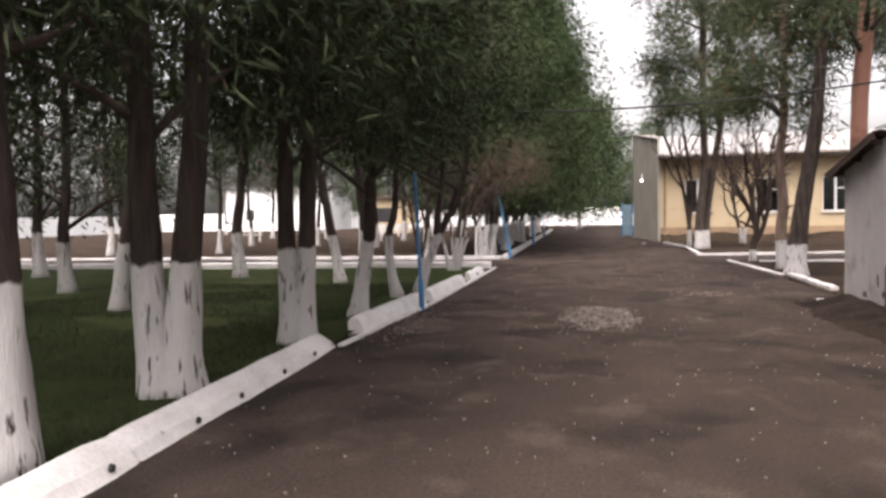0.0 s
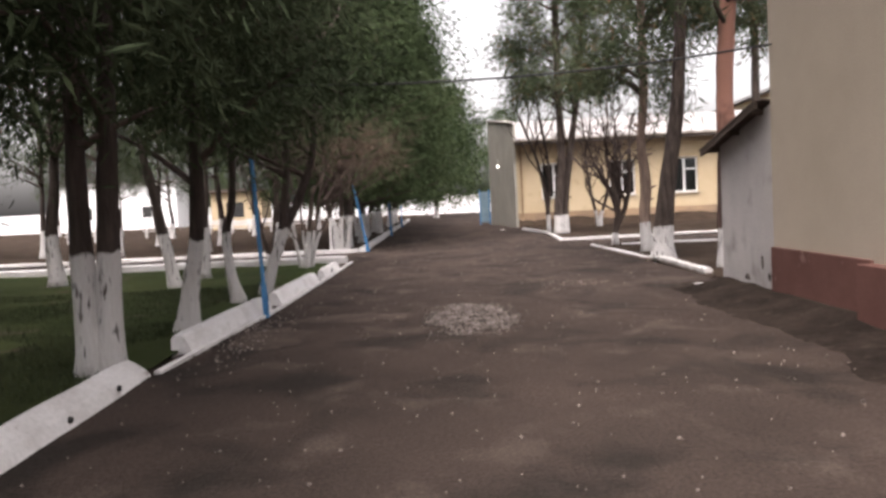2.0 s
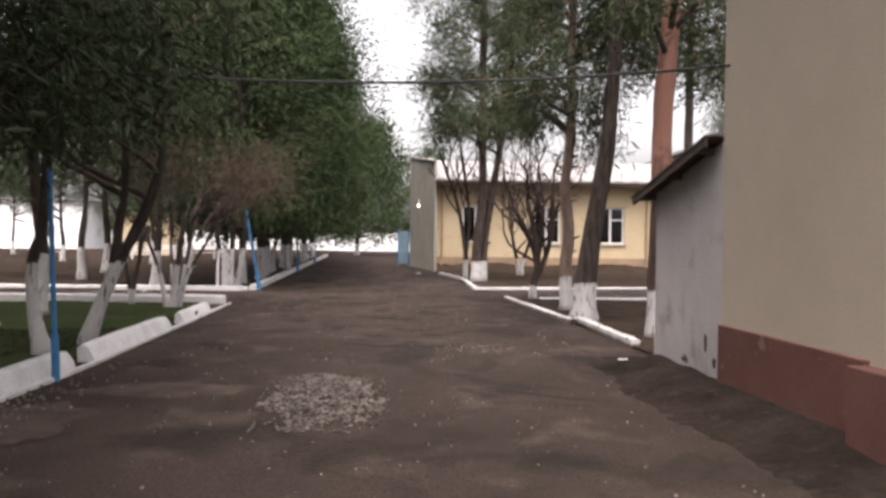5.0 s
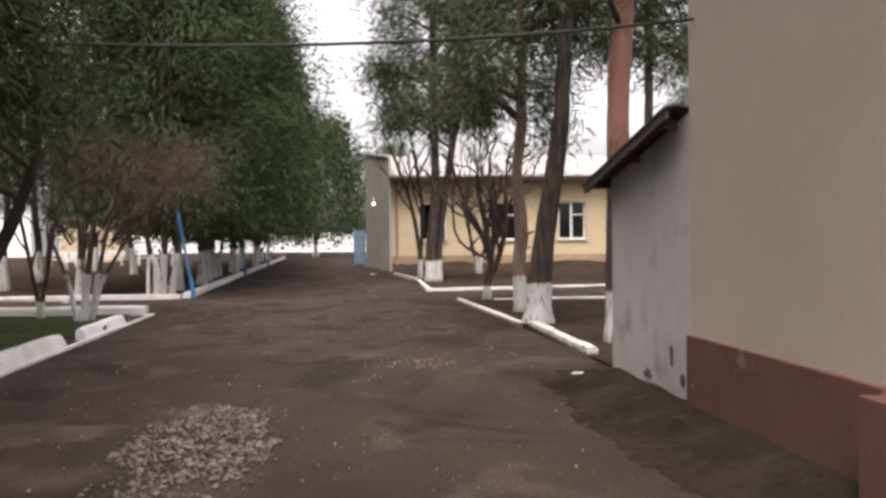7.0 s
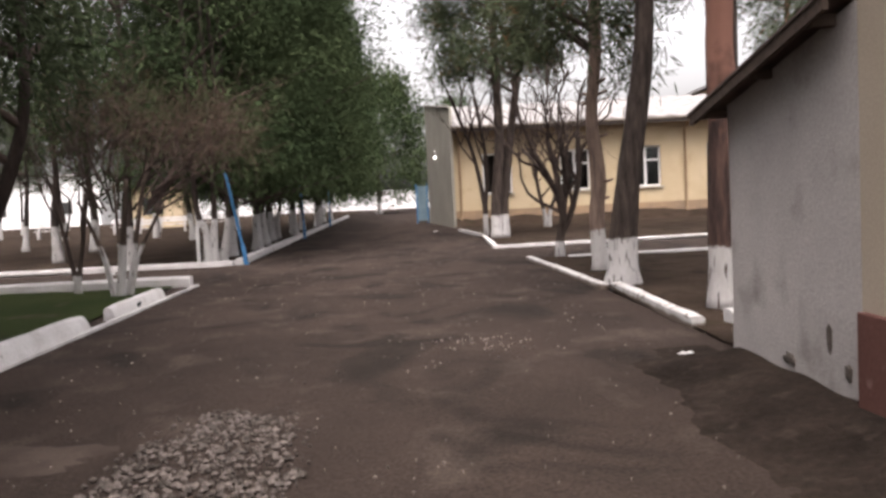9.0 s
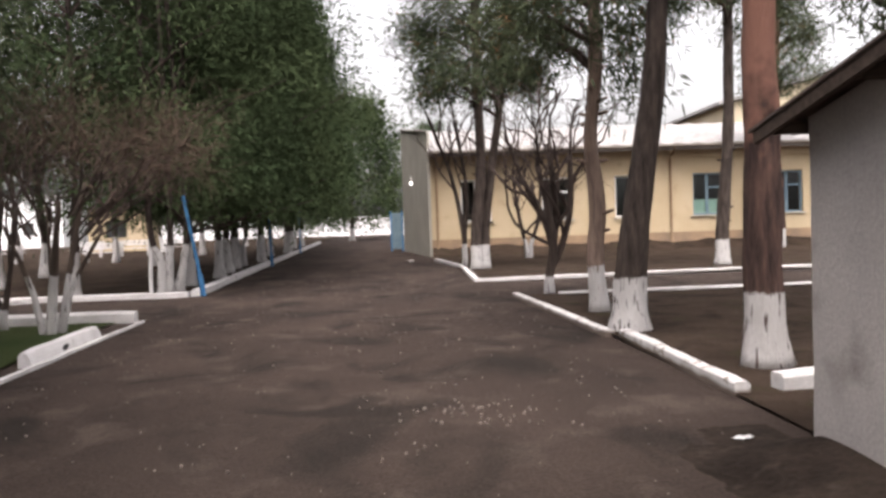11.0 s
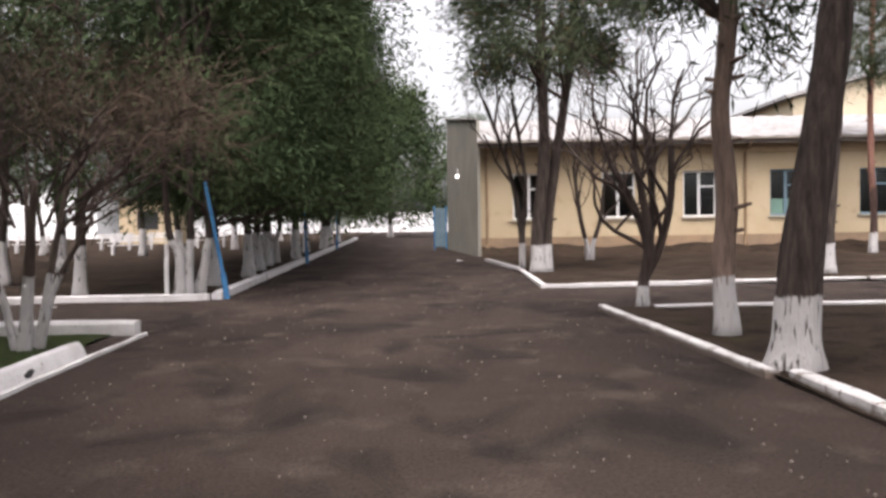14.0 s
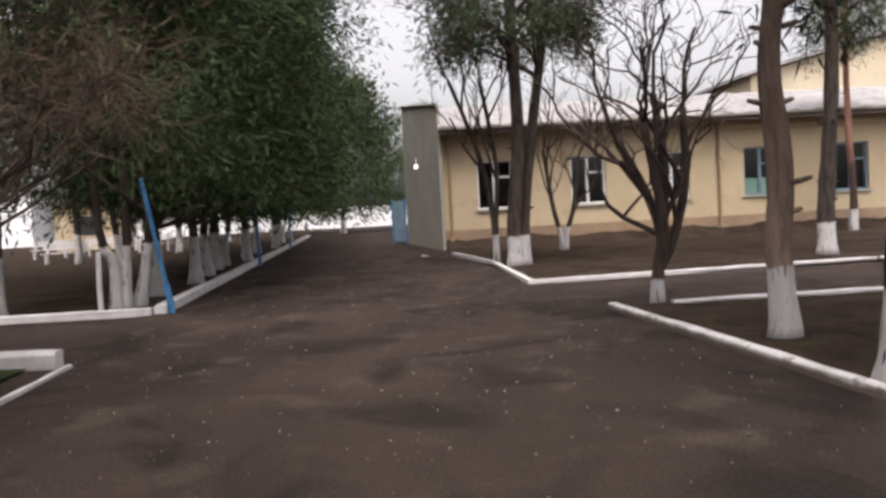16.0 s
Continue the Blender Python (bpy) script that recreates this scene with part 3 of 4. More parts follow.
# ---- near building and shed beside the road ----
near = empty("beige_building", pose(3.85, 0, 0), "beige plastered building with a red-brown plinth", "building")
bm = bmesh.new()
box(bm, 0.0, 9.1, 0.0, 9, 12.12, 5.2)
box(bm, -0.09, -9, 0.0, 9, 9.1, 5.2, 0.01)
part("wall", bm, BEIGE, near)
bm = bmesh.new()
box(bm, -0.045, 9.74, -0.05, 0.03, 12.10, 0.68, 0.008)
part("plinth", bm, PLINTH, near)
bm = bmesh.new()
box(bm, -0.17, -9, -0.05, 0.03, 9.735, 0.65, 0.008)
part("plinth", bm, PLINTH, near)
bm = bmesh.new()
box(bm, -0.5, -9.4, 5.2, 9.4, 12.5, 5.38, 0.02)
part("roof", bm, SLATE, near)

shed = empty("shed", pose(3.85, 12.13, 0), "small pale grey plastered shed with a dark lean-to roof", "shed")
bm = bmesh.new()
vs = [bm.verts.new(p) for p in ((0, 0, -0.05), (0, 1.85, -0.05), (0, 1.85, 2.01), (0, 0, 2.39), (3.6, 0, -0.05), (3.6, 1.85, -0.05), (3.6, 1.85, 2.01), (3.6, 0, 2.39))]
for f in ((0, 1, 2, 3), (7, 6, 5, 4), (1, 5, 6, 2), (0, 3, 7, 4), (3, 2, 6, 7), (0, 4, 5, 1)):
    bm.faces.new([vs[i] for i in f])
bmesh.ops.recalc_face_normals(bm, faces=bm.faces)
bmesh.ops.subdivide_edges(bm, edges=bm.edges, cuts=6, use_grid_fill=True)
for v in bm.verts:
    v.co.x += 0.012 * noise.noise(v.co * 2.3)
part("wall", bm, SHEDWALL, shed)
bm = bmesh.new()
n = 40
ring = []
for i in range(n + 1):
    x = -0.19 + 4.0 * i / n
    w = 0.018 * math.sin(i * 1.57)
    ring.append([bm.verts.new((x, 0.0, 2.45 + w)), bm.verts.new((x, 2.25, 1.98 + w)), bm.verts.new((x, 2.25, 1.96 + w)), bm.verts.new((x, 0.0, 2.43 + w))])
for a, b in zip(ring, ring[1:]):
    for k in range(4):
        bm.faces.new((a[k], a[(k + 1) % 4], b[(k + 1) % 4], b[k]))
bm.faces.new(ring[0])
bm.faces.new(ring[-1][::-1])
bmesh.ops.recalc_face_normals(bm, faces=bm.faces)
part("roof", bm, RUST, shed, "dark rusty corrugated roof sheet")
for y in (0.25, 1.1, 1.98):
    bm = box(bmesh.new(), -0.14, y - 0.04, 2.39 - y * 0.209 - 0.05, 3.7, y + 0.04, 2.39 - y * 0.209 + 0.02, 0.006)
    part("rafter", bm, WOOD, shed)
bm = box(bmesh.new(), -0.18, 0.02, 2.35, -0.145, 2.2, 2.43)
for v in bm.verts:
    v.co.z -= (v.co.y) * 0.209
part("barge_board", bm, WOOD, shed)
for y, z, w, h, sd in ((0.36, 0.46, 0.035, 0.10, 1.0), (0.14, 0.30, 0.05, 0.06, 2.0), (0.9, 0.24, 0.09, 0.04, 3.0)):
    bm = bmesh.new()
    bmesh.ops.create_uvsphere(bm, u_segments=12, v_segments=6, radius=1, matrix=Matrix.Diagonal((0.014, w, h, 1)))
    for v in bm.verts:
        k = 1 + 0.7 * noise.noise(Vector((sd, v.co.y * 30, v.co.z * 30)))
        v.co = Vector((v.co.x, v.co.y * k + y, v.co.z * k + z))
    part("broken_plaster", bm, CONCRETE_DARK, shed, "dark hole where the plaster has broken off")
vs, fs = [], []
for j in range(150):
    y = 4.0 + 10.8 * j / 149
    for i in range(19):
        u = i / 18
        edge = 1.0 + 0.4 * noise.noise(Vector((y * 0.7, 4, 0)))
        fall = max(0.0, min(1.0, (14.4 - y) / 0.5))
        vs.append((3.93 - edge * u, y, 0.17 * fall * (1 - u) ** 1.4 - 0.035 * u * u + 0.014 + 0.016 * u * noise.noise(Vector((y * 3.1, u * 6, 5))) + 0.012 * u * noise.noise(Vector((y * 8, u * 15, 9))) + 0.025 * fall * (1 - u) * noise.noise(Vector((y * 2.3, u * 3, 1)))))
for j in range(149):
    for i in range(18):
        a = j * 19 + i
        fs.append((a, a + 19, a + 20, a + 1))
tagged(raw("soil_bank", vs, fs, DAMP, smooth=True), "dark damp earth heaped along the foot of the walls", "ground", kind="structure")

bm = bmesh.new()
pts = []
for i in range(25):
    u = i / 24
    pts.append((3.84 - 7.3 * u, 12.0 + 0.3 * u, 3.08 - 0.205 * 4 * u * (1 - u) - 0.05 * u))
tube(bm, pts, [0.013] * 25, 6)
tagged(link("power_cable", bm, BLACK), "black overhead cable slung across the road", "cable")

# ---- yellow building ----
ANG = -3.0
yb = empty("yellow_building", pose(3.62, 43.5, 0.26, 0, 0, ANG), "long single-storey yellow building with a pale sheet roof", "building")
LEN, WZ0, WZ1 = 34.0, 1.08, 2.78
WINS = [1.18, 4.47, 7.46] + [10.65 + 3.28 * k for k in range(7)]
WW = 1.24
bm = bmesh.new()
box(bm, 0, 0, 0.42, LEN, 0.4, WZ0)
box(bm, 0, 0, WZ1, LEN, 0.4, 3.75)
edges = [0.0]
for w in WINS:
    edges += [w, w + WW]
edges.append(LEN)
for a, b in zip(edges[::2], edges[1::2]):
    box(bm, a, 0, WZ0, b, 0.4, WZ1)
box(bm, 0, 0.4, 0, 0.4, 11, 3.75)
box(bm, LEN - 0.4, 0.4, 0, LEN, 11, 3.75)
box(bm, 0.4, 10.6, 0, LEN - 0.4, 11, 3.75)
part("wall", bm, YELLOW, yb)
part("plinth", box(bmesh.new(), -0.03, -0.05, -0.4, LEN, 0.4, 0.42, 0.01), STAIN, yb, "stained brown plinth")
# floor and partition added behind the glass, coloured near black as unlit rooms
part("floor_slab", box(bmesh.new(), 0.4, 0.4, 0.3, LEN - 0.4, 10.6, 0.42), UNLIT_ROOM, yb)
part("partition", box(bmesh.new(), 0.4, 4.0, 0.42, LEN - 0.4, 4.2, 3.7), UNLIT_ROOM, yb)
part("cornice", box(bmesh.new(), -0.02, -0.14, 3.42, LEN, 0.0, 3.75, 0.02), YELLOW, yb)
part("eave", box(bmesh.new(), -0.1, -0.70, 3.75, LEN + 0.3, 11.4, 3.90, 0.02), WOOD, yb, "brown wooden eave board")
part("fascia", box(bmesh.new(), -0.1, -0.735, 3.69, LEN + 0.3, -0.702, 3.89, 0.006), FASCIA, yb, "weathered grey fascia board")
part("gutter", tube(bmesh.new(), [(-0.1, -0.80, 3.86), (LEN, -0.80, 3.86)], [0.06, 0.06], 10), FASCIA, yb)
bm = bmesh.new()
n = 170
ring = []
for i in range(n + 1):
    x = -0.1 + (LEN + 0.4) * i / n
    w = 0.03 * math.sin(i * 1.57)
    ring.append([bm.verts.new((x, -0.78, 3.95 + w)), bm.verts.new((x, 5.5, 5.35 + w)), bm.verts.new((x, 11.5, 3.93 + w)), bm.verts.new((x, 11.5, 3.90 + w)), bm.verts.new((x, 5.5, 5.32 + w)), bm.verts.new((x, -0.78, 3.92 + w))])
for a, b in zip(ring, ring[1:]):
    for k in range(6):
        bm.faces.new((a[k], a[(k + 1) % 6], b[(k + 1) % 6], b[k]))
bmesh.ops.recalc_face_normals(bm, faces=bm.faces)
part("roof", bm, SLATE, yb, "pale grey corrugated roof sheets")
for x in (0.22, 9.72, 19.1, 28.6):
    bm = bmesh.new()
    tube(bm, [(x, -0.78, 3.84), (x, -0.55, 3.6), (x, -0.09, 3.5), (x, -0.09, 0.15), (x, -0.25, 0.02)], [0.055] * 5, 8)
    part("downpipe", bm, PIPE, yb, "brown metal downpipe")
for k, x in enumerate(WINS):
    fr = BLUEFRAME if k in (3, 4, 6) else WHITEFRAME
    bm = bmesh.new()
    for q in ((x, WZ0, x + 0.07, WZ1), (x + WW - 0.07, WZ0, x + WW, WZ1), (x + 0.07, WZ0, x + WW - 0.07, WZ0 + 0.07), (x + 0.07, WZ1 - 0.07, x + WW - 0.07, WZ1), (x + 0.56, WZ0 + 0.07, x + 0.66, WZ1 - 0.07)):
        box(bm, q[0], 0.12, q[1], q[2], 0.2, q[3], 0.006)
    box(bm, x + 0.66, 0.125, WZ1 - 0.62, x + WW - 0.07, 0.195, WZ1 - 0.55, 0.005)
    win = part("window", bm, fr, yb)
    for a, b in ((x + 0.07, x + 0.56), (x + 0.66, x + WW - 0.07)):
        pane = part("pane", box(bmesh.new(), a, 0.155, WZ0 + 0.07, b, 0.163, WZ1 - 0.07), GLASS, win)
        pane.visible_shadow = False
    part("sill", box(bmesh.new(), x - 0.08, -0.09, WZ0 - 0.06, x + WW + 0.08, 0.12, WZ0 - 0.005, 0.01), GREYWALL, win)
    if k in (3, 5):
        bm = bmesh.new()
        for i in range(14):
            a = x + 0.1 + i * 0.075
            box(bm, a, 0.24 + 0.02 * (i % 2), WZ0 + 0.05, a + 0.075, 0.26 + 0.02 * (i % 2), WZ0 + 0.62)
        part("curtain", bm, CURTAIN, win, "pale green half curtain")
def dirt_bank(m, length, high, deep, seed, label):
    """Earth heaped unevenly along the foot of a wall."""
    vs, fs, n = [], [], int(length / 0.25)
    for j in range(n + 1):
        x = length * j / n
        h = high * (0.85 + 0.45 * noise.noise(Vector((x * 0.55, seed, 0))) + 0.2 * noise.noise(Vector((x * 2.1, seed, 3))))
        d = deep * (0.85 + 0.5 * noise.noise(Vector((x * 0.6, seed, 7))))
        for i in range(7):
            u = i / 6
            vs.append((x, -d * u, max(0.0, h) * (1 - u) ** 1.5 - 0.06 * u + 0.02 + 0.03 * (1 - u) * noise.noise(Vector((x * 3, u * 4, seed)))))
    for j in range(n):
        for i in range(6):
            a = j * 7 + i
            fs.append((a, a + 1, a + 8, a + 7))
    ob = raw("soil_bank", vs, fs, SOIL, smooth=True)
    ob.matrix_basis = m
    tagged(ob, label, "ground", kind="structure")


dirt_bank(pose(3.62, 43.5, 0, 0, 0, ANG) @ pose(0, -0.02, 0), 34.0, 0.40, 2.2, 2.0, "brown earth heaped along the foot of the yellow wall")
# grey end block with its lamp
pier = empty("grey_end_block", pose(3.5, 43.3, 0), "grey rendered side wall with a raised stained parapet", "building")
bm = bmesh.new()
foot = [(0.0, 0.0), (0.09, 0.0), (0.45, 7.9), (-0.76, 7.9)]
low = [bm.verts.new((x, y, -0.1)) for x, y in foot]
high = [bm.verts.new((x, y, 5.02 + 0.115 * y)) for x, y in foot]
bm.faces.new(low[::-1])
bm.faces.new(high)
for k in range(4):
    bm.faces.new((low[k], low[(k + 1) % 4], high[(k + 1) % 4], high[k]))
bmesh.ops.recalc_face_normals(bm, faces=bm.faces)
part("wall", bm, GREYWALL, pier)
bm = bmesh.new()
tube(bm, [(-0.03 - 0.0962 * y, y, 5.05 + 0.115 * y) for y in (0.0, 2.0, 4.0, 6.0, 7.9)], [0.05] * 5, 6)
part("coping", bm, CONCRETE, pier, "pale broken concrete coping")
lampt = empty("wall_lamp", pose(3.02, 48.0, 3.17), "small white floodlight on the grey side wall", "lamp")
part("bracket", tube(bmesh.new(), [(0, 0.06, 0.35), (0, -0.12, 0.3), (0, -0.2, 0.05)], [0.02] * 3, 6), WHITEFRAME, lampt)
part("housing", box(bmesh.new(), -0.10, -0.28, -0.08, 0.10, -0.16, 0.08, 0.02), WHITEFRAME, lampt)
part("glass", box(bmesh.new(), -0.085, -0.287, -0.065, 0.085, -0.281, 0.065), LAMPGLOW, lampt)
gate = empty("blue_gate", pose(2.08, 51.35, 0), "light blue metal gate leaf beside the end block", "gate")
part("panel", box(bmesh.new(), 0, 0, 0.12, 0.6, 0.04, 1.9, 0.01), BLUEFRAME, gate)
for x in (0.0, 0.55):
    part("post", box(bmesh.new(), x, -0.05, -0.1, x + 0.07, -0.002, 2.0, 0.01), BLUE, gate)

# taller building behind
tall = empty("gabled_building", pose(23.85, 62, 0, 0, 0, -4), "tall pale yellow building with a gabled end", "building")
bm = bmesh.new()
prof = [(0, -0.1), (40, -0.1), (40, 8.2), (20, 13.2), (0, 8.2)]
a = [bm.verts.new((x, 0, z)) for x, z in prof]
b = [bm.verts.new((x, 16, z)) for x, z in prof]
bm.faces.new(a)
bm.faces.new(b[::-1])
for k in range(5):
    bm.faces.new((a[k], b[k], b[(k + 1) % 5], a[(k + 1) % 5]))
bmesh.ops.recalc_face_normals(bm, faces=bm.faces)
part("wall", bm, PALE, tall)
bm = bmesh.new()
for s in (0, 1):
    x0, x1 = (-0.6, 20) if s == 0 else (20, 40.6)
    z0, z1 = (8.15, 13.3) if s == 0 else (13.3, 8.15)
    q = [bm.verts.new(p) for p in ((x0, -0.5, z0), (x1, -0.5, z1), (x1, 16.5, z1), (x0, 16.5, z0), (x0, -0.5, z0 + 0.2), (x1, -0.5, z1 + 0.2), (x1, 16.5, z1 + 0.2), (x0, 16.5, z0 + 0.2))]
    for f in ((0, 1, 2, 3), (7, 6, 5, 4), (0, 4, 5, 1), (3, 2, 6, 7), (0, 3, 7, 4), (1, 5, 6, 2)):
        bm.faces.new([q[i] for i in f])
bmesh.ops.recalc_face_normals(bm, faces=bm.faces)
part("roof", bm, SLATE, tall)

# ---- distance ----
bm = box(bmesh.new(), -60, 107, -0.1, 40, 107.4, 2.2)
tagged(link("wall_north", bm, WHITEWALL), "long white boundary wall at the far end", "wall", kind="structure")
bm = box(bmesh.new(), -56.4, -60, -0.1, -56, 107, 2.0)
tagged(link("wall_west", bm, WHITEWALL), "long white boundary wall behind the trees", "wall", kind="structure")


def white_house(m, wide, deep, high, cols, rows, label):
    h = empty("white_house", m, label, "building")
    part("wall", box(bmesh.new(), 0, 0, -0.1, wide, deep, high), WHITEWALL, h)
    part("roof", box(bmesh.new(), -0.4, -0.4, high, wide + 0.4, deep + 0.4, high + 0.25, 0.02), SLATE, h)
    for i in range(cols):
        for j in range(rows):
            x, z = wide * (i + 0.5) / cols, 1.2 + 2.9 * j
            w = part("window", box(bmesh.new(), x - 0.6, -0.04, z, x + 0.6, -0.002, z + 1.4, 0.01), WHITEFRAME, h)
            # opaque pane, coloured dark for the unlit room behind it
            part("pane", box(bmesh.new(), x - 0.5, -0.055, z + 0.1, x + 0.5, -0.042, z + 1.3), UNLIT_ROOM, w)


white_house(pose(-42, 95, 0), 13, 9, 5.0, 2, 1, "low white building with dark windows beyond the park")
kiosk = empty("yellow_kiosk", pose(-18.5, 70, 0), "small yellow building between the park trees", "building")
part("wall", box(bmesh.new(), 0, 0, -0.1, 4, 4, 3.0), YELLOW, kiosk)
part("roof", box(bmesh.new(), -0.4, -0.4, 3.0, 4.4, 4.4, 3.2, 0.02), RUST, kiosk)
# flat window, its unlit inside put into the colour
part("window", box(bmesh.new(), 1.2, -0.04, 1.0, 2.6, -0.002, 2.2, 0.01), UNLIT_ROOM, kiosk)
bench = empty("white_bench", pose(-15.5, 57.5, 0, 0, 0, 8), "white painted park bench", "bench", "white park benches")
for k in range(3):
    part("slat", box(bmesh.new(), 0, 0.15 * k, 0.42, 1.8, 0.15 * k + 0.12, 0.46, 0.008), LIME, bench)
for k in range(2):
    part("back_slat", box(bmesh.new(), 0, 0.46, 0.6 + 0.16 * k, 1.8, 0.5, 0.72 + 0.16 * k, 0.008), LIME, bench)
for x in (0.15, 1.55):
    bm = box(bmesh.new(), x, 0.0, 0, x + 0.1, 0.1, 0.42, 0.01)
    box(bm, x, 0.36, 0, x + 0.1, 0.458, 0.9, 0.01)
    part("leg", bm, LIME, bench)
for x, y, r in ((-13.1, 58.2, 8), (-10.8, 58.8, 8), (-19, 55.5, 10), (-21.5, 50, 20), (-12.5, 50.5, 5)):
    copy_thing(bench, pose(x, y, 0.03, 0, 0, r))
bench.location.z = 0.03

# ---- poles ----
def pole(base, tip, r, label, bend=0.0):
    b, t = Vector(base), Vector(tip)
    p = empty("blue_pole", pose(*base), label, "pole", "blue poles")
    d = t - b
    pts = [d * (i / 6) + Vector((bend * math.sin(math.pi * i / 6), 0, 0)) for i in range(7)]
    pts[0] = Vector((0, 0, -0.1))
    part("shaft", tube(bmesh.new(), pts, [r] * 7, 10), BLUE, p)
    part("sleeve", tube(bmesh.new(), [(0, 0, -0.1), d * 0.1, d * 0.22], [r * 1.6, r * 1.6, r * 1.5], 10), BLUE, p)


pole((-2.52, 13.1, 0), (-2.60, 13.1, 2.1), 0.026, "blue painted steel pole in front of the white kerb")
pole((-2.44, 28.05, 0), (-2.86, 28.3, 2.2), 0.035, "leaning bright blue steel pole at the kerb corner")
pole((-2.45, 40.5, 0), (-2.55, 40.7, 2.2), 0.035, "blue steel pole at the far kerb")
pole((-2.6, 54, 0), (-2.6, 54, 2.2), 0.035, "blue steel pole at the far kerb")
bm = tube(bmesh.new(), [(0, 0, -0.1), (0.0, 0.0, 0.5), (0.02, 0, 1.02)], [0.045, 0.043, 0.04], 8)
ob = link("white_post", bm, LIME)
ob.matrix_basis = pose(-3.6, 28.2, 0.03)
tagged(ob, "thin whitewashed post behind the kerb", "post")

# ---- trees along the road, west side ----
CY = "dark green cypress with a limewashed trunk on the lawn"
RW = "row of cypresses"


def V(*p):
    return [Vector(q) for q in p]


t1 = conifer(pose(-3.27, 4.52, 0.02), CY, [V((0, 0, 0), (0.0, 0, 1.2), (-0.08, 0.05, 3), (0, 0, 8))], 0.17, 2.6, 10, 2.5, 1, BARK_L, LEAF_C, clumps=330, per=120, length=0.15, width=0.014, group=RW)
t2 = conifer(pose(-3.33, 6.57, 0.02), "twin-stemmed dark cypress with a limewashed forked trunk", [V((-0.05, 0, 0), (-0.13, 0, 0.7), (-0.17, 0, 1.6), (-0.2, 0.05, 3.2), (-0.2, 0, 8)), V((0.1, 0.05, 0), (0.12, 0.05, 0.7), (0.2, 0.08, 1.6), (0.3, 0.1, 3.2), (0.4, 0, 8))], 0.155, 2.5, 10.5, 2.6, 2, BARK_L, LEAF_C, clumps=330, per=120, length=0.15, width=0.014, group=RW)
t3 = conifer(pose(-3.24, 9.4, 0.02), "twin-stemmed dark cypress with a knotted limewashed trunk", [V((-0.06, 0, 0), (-0.09, 0, 0.7), (-0.10, 0, 1.6), (-0.1, 0.05, 3.2), (-0.1, 0, 8)), V((0.07, 0.03, 0), (0.10, 0.05, 0.7), (0.13, 0.08, 1.6), (0.2, 0.1, 3.2), (0.3, 0, 8))], 0.125, 2.4, 10, 2.4, 3, BARK_L, LEAF_C, clumps=300, per=120, length=0.15, width=0.014, group=RW)
t4 = conifer(pose(-3.13, 11.8, 0.02), "slim leaning cypress with a limewashed trunk", [V((-0.05, 0, 0), (0.03, 0, 0.6), (0.14, 0, 1.3), (0.18, 0, 3), (0.1, 0, 8))], 0.12, 2.4, 9.5, 2.2, 4, BARK_L, LEAF_C, clumps=260, per=110, length=0.15, width=0.014, group=RW)
t5 = conifer(pose(-3.39, 14.9, 0.02), "bent slim cypress with a curved limewashed trunk", [V((0.08, 0, 0), (-0.02, 0, 0.5), (-0.05, 0, 1.1), (0.1, 0, 2.2), (0.1, 0, 7.5))], 0.095, 2.6, 9, 1.9, 5, BARK_L, LEAF_C, clumps=110, per=100, length=0.16, width=0.014, group=RW)
t6 = conifer(pose(-3.1, 15.75, 0.02), "forked slim cypress with a slanting limewashed trunk", [V((0.0, 0, 0), (0.17, 0, 0.5), (0.33, 0, 0.95), (0.42, 0, 1.6), (0.5, 0, 2.6), (0.5, 0, 7.5)), V((0.26, 0.03, 0.75), (0.45, 0.03, 1.15), (0.75, 0.03, 1.8), (0.95, 0.03, 2.5), (1.0, 0, 4.0))], 0.085, 2.7, 9, 1.9, 6, BARK_L, LEAF_C, clumps=110, per=100, length=0.16, width=0.014, group=RW)
IV = "tall thin park cypress with a bare limewashed trunk"
i1 = conifer(pose(-5.3, 20.1, 0.02), IV, [V((0, 0, 0), (0.04, 0, 1.2), (-0.1, 0, 3), (0, 0, 8.5))], 0.13, 3.5, 10, 2.4, 71, BARK_L, LEAF_C, clumps=125, group="park trees", bulge=0.2)
i2 = conifer(pose(-8.3, 19.8, 0.02), IV, [V((0, 0, 0), (-0.06, 0, 1.2), (0.12, 0, 3), (0.1, 0, 8.5))], 0.15, 3.2, 10.5, 2.5, 72, BARK_L, LEAF_C, clumps=130, group="park trees", bulge=0.2)
i3 = conifer(pose(-7.25, 12.5, 0.02), "leaning park cypress with a limewashed trunk", [V((0, 0, 0), (0.12, 0, 0.8), (0.32, 0, 2), (0.5, 0, 3.5), (0.6, 0, 8.5))], 0.12, 3.4, 9.5, 2.3, 73, BARK_L, LEAF_C, clumps=125, group="park trees", bulge=0.2)
j1 = conifer(pose(-8.2, 6.2, 0.02), "dark low-crowned park cypress with a limewashed trunk", [V((0, 0, 0), (0.05, 0, 1.2), (-0.05, 0, 3), (0, 0, 8.5))], 0.14, 1.9, 10, 2.8, 74, BARK_L, LEAF_C, clumps=260, per=66, length=0.19, width=0.02, group="park trees", bulge=0.3)
INNER = "park cypress with a limewashed trunk among other trees"
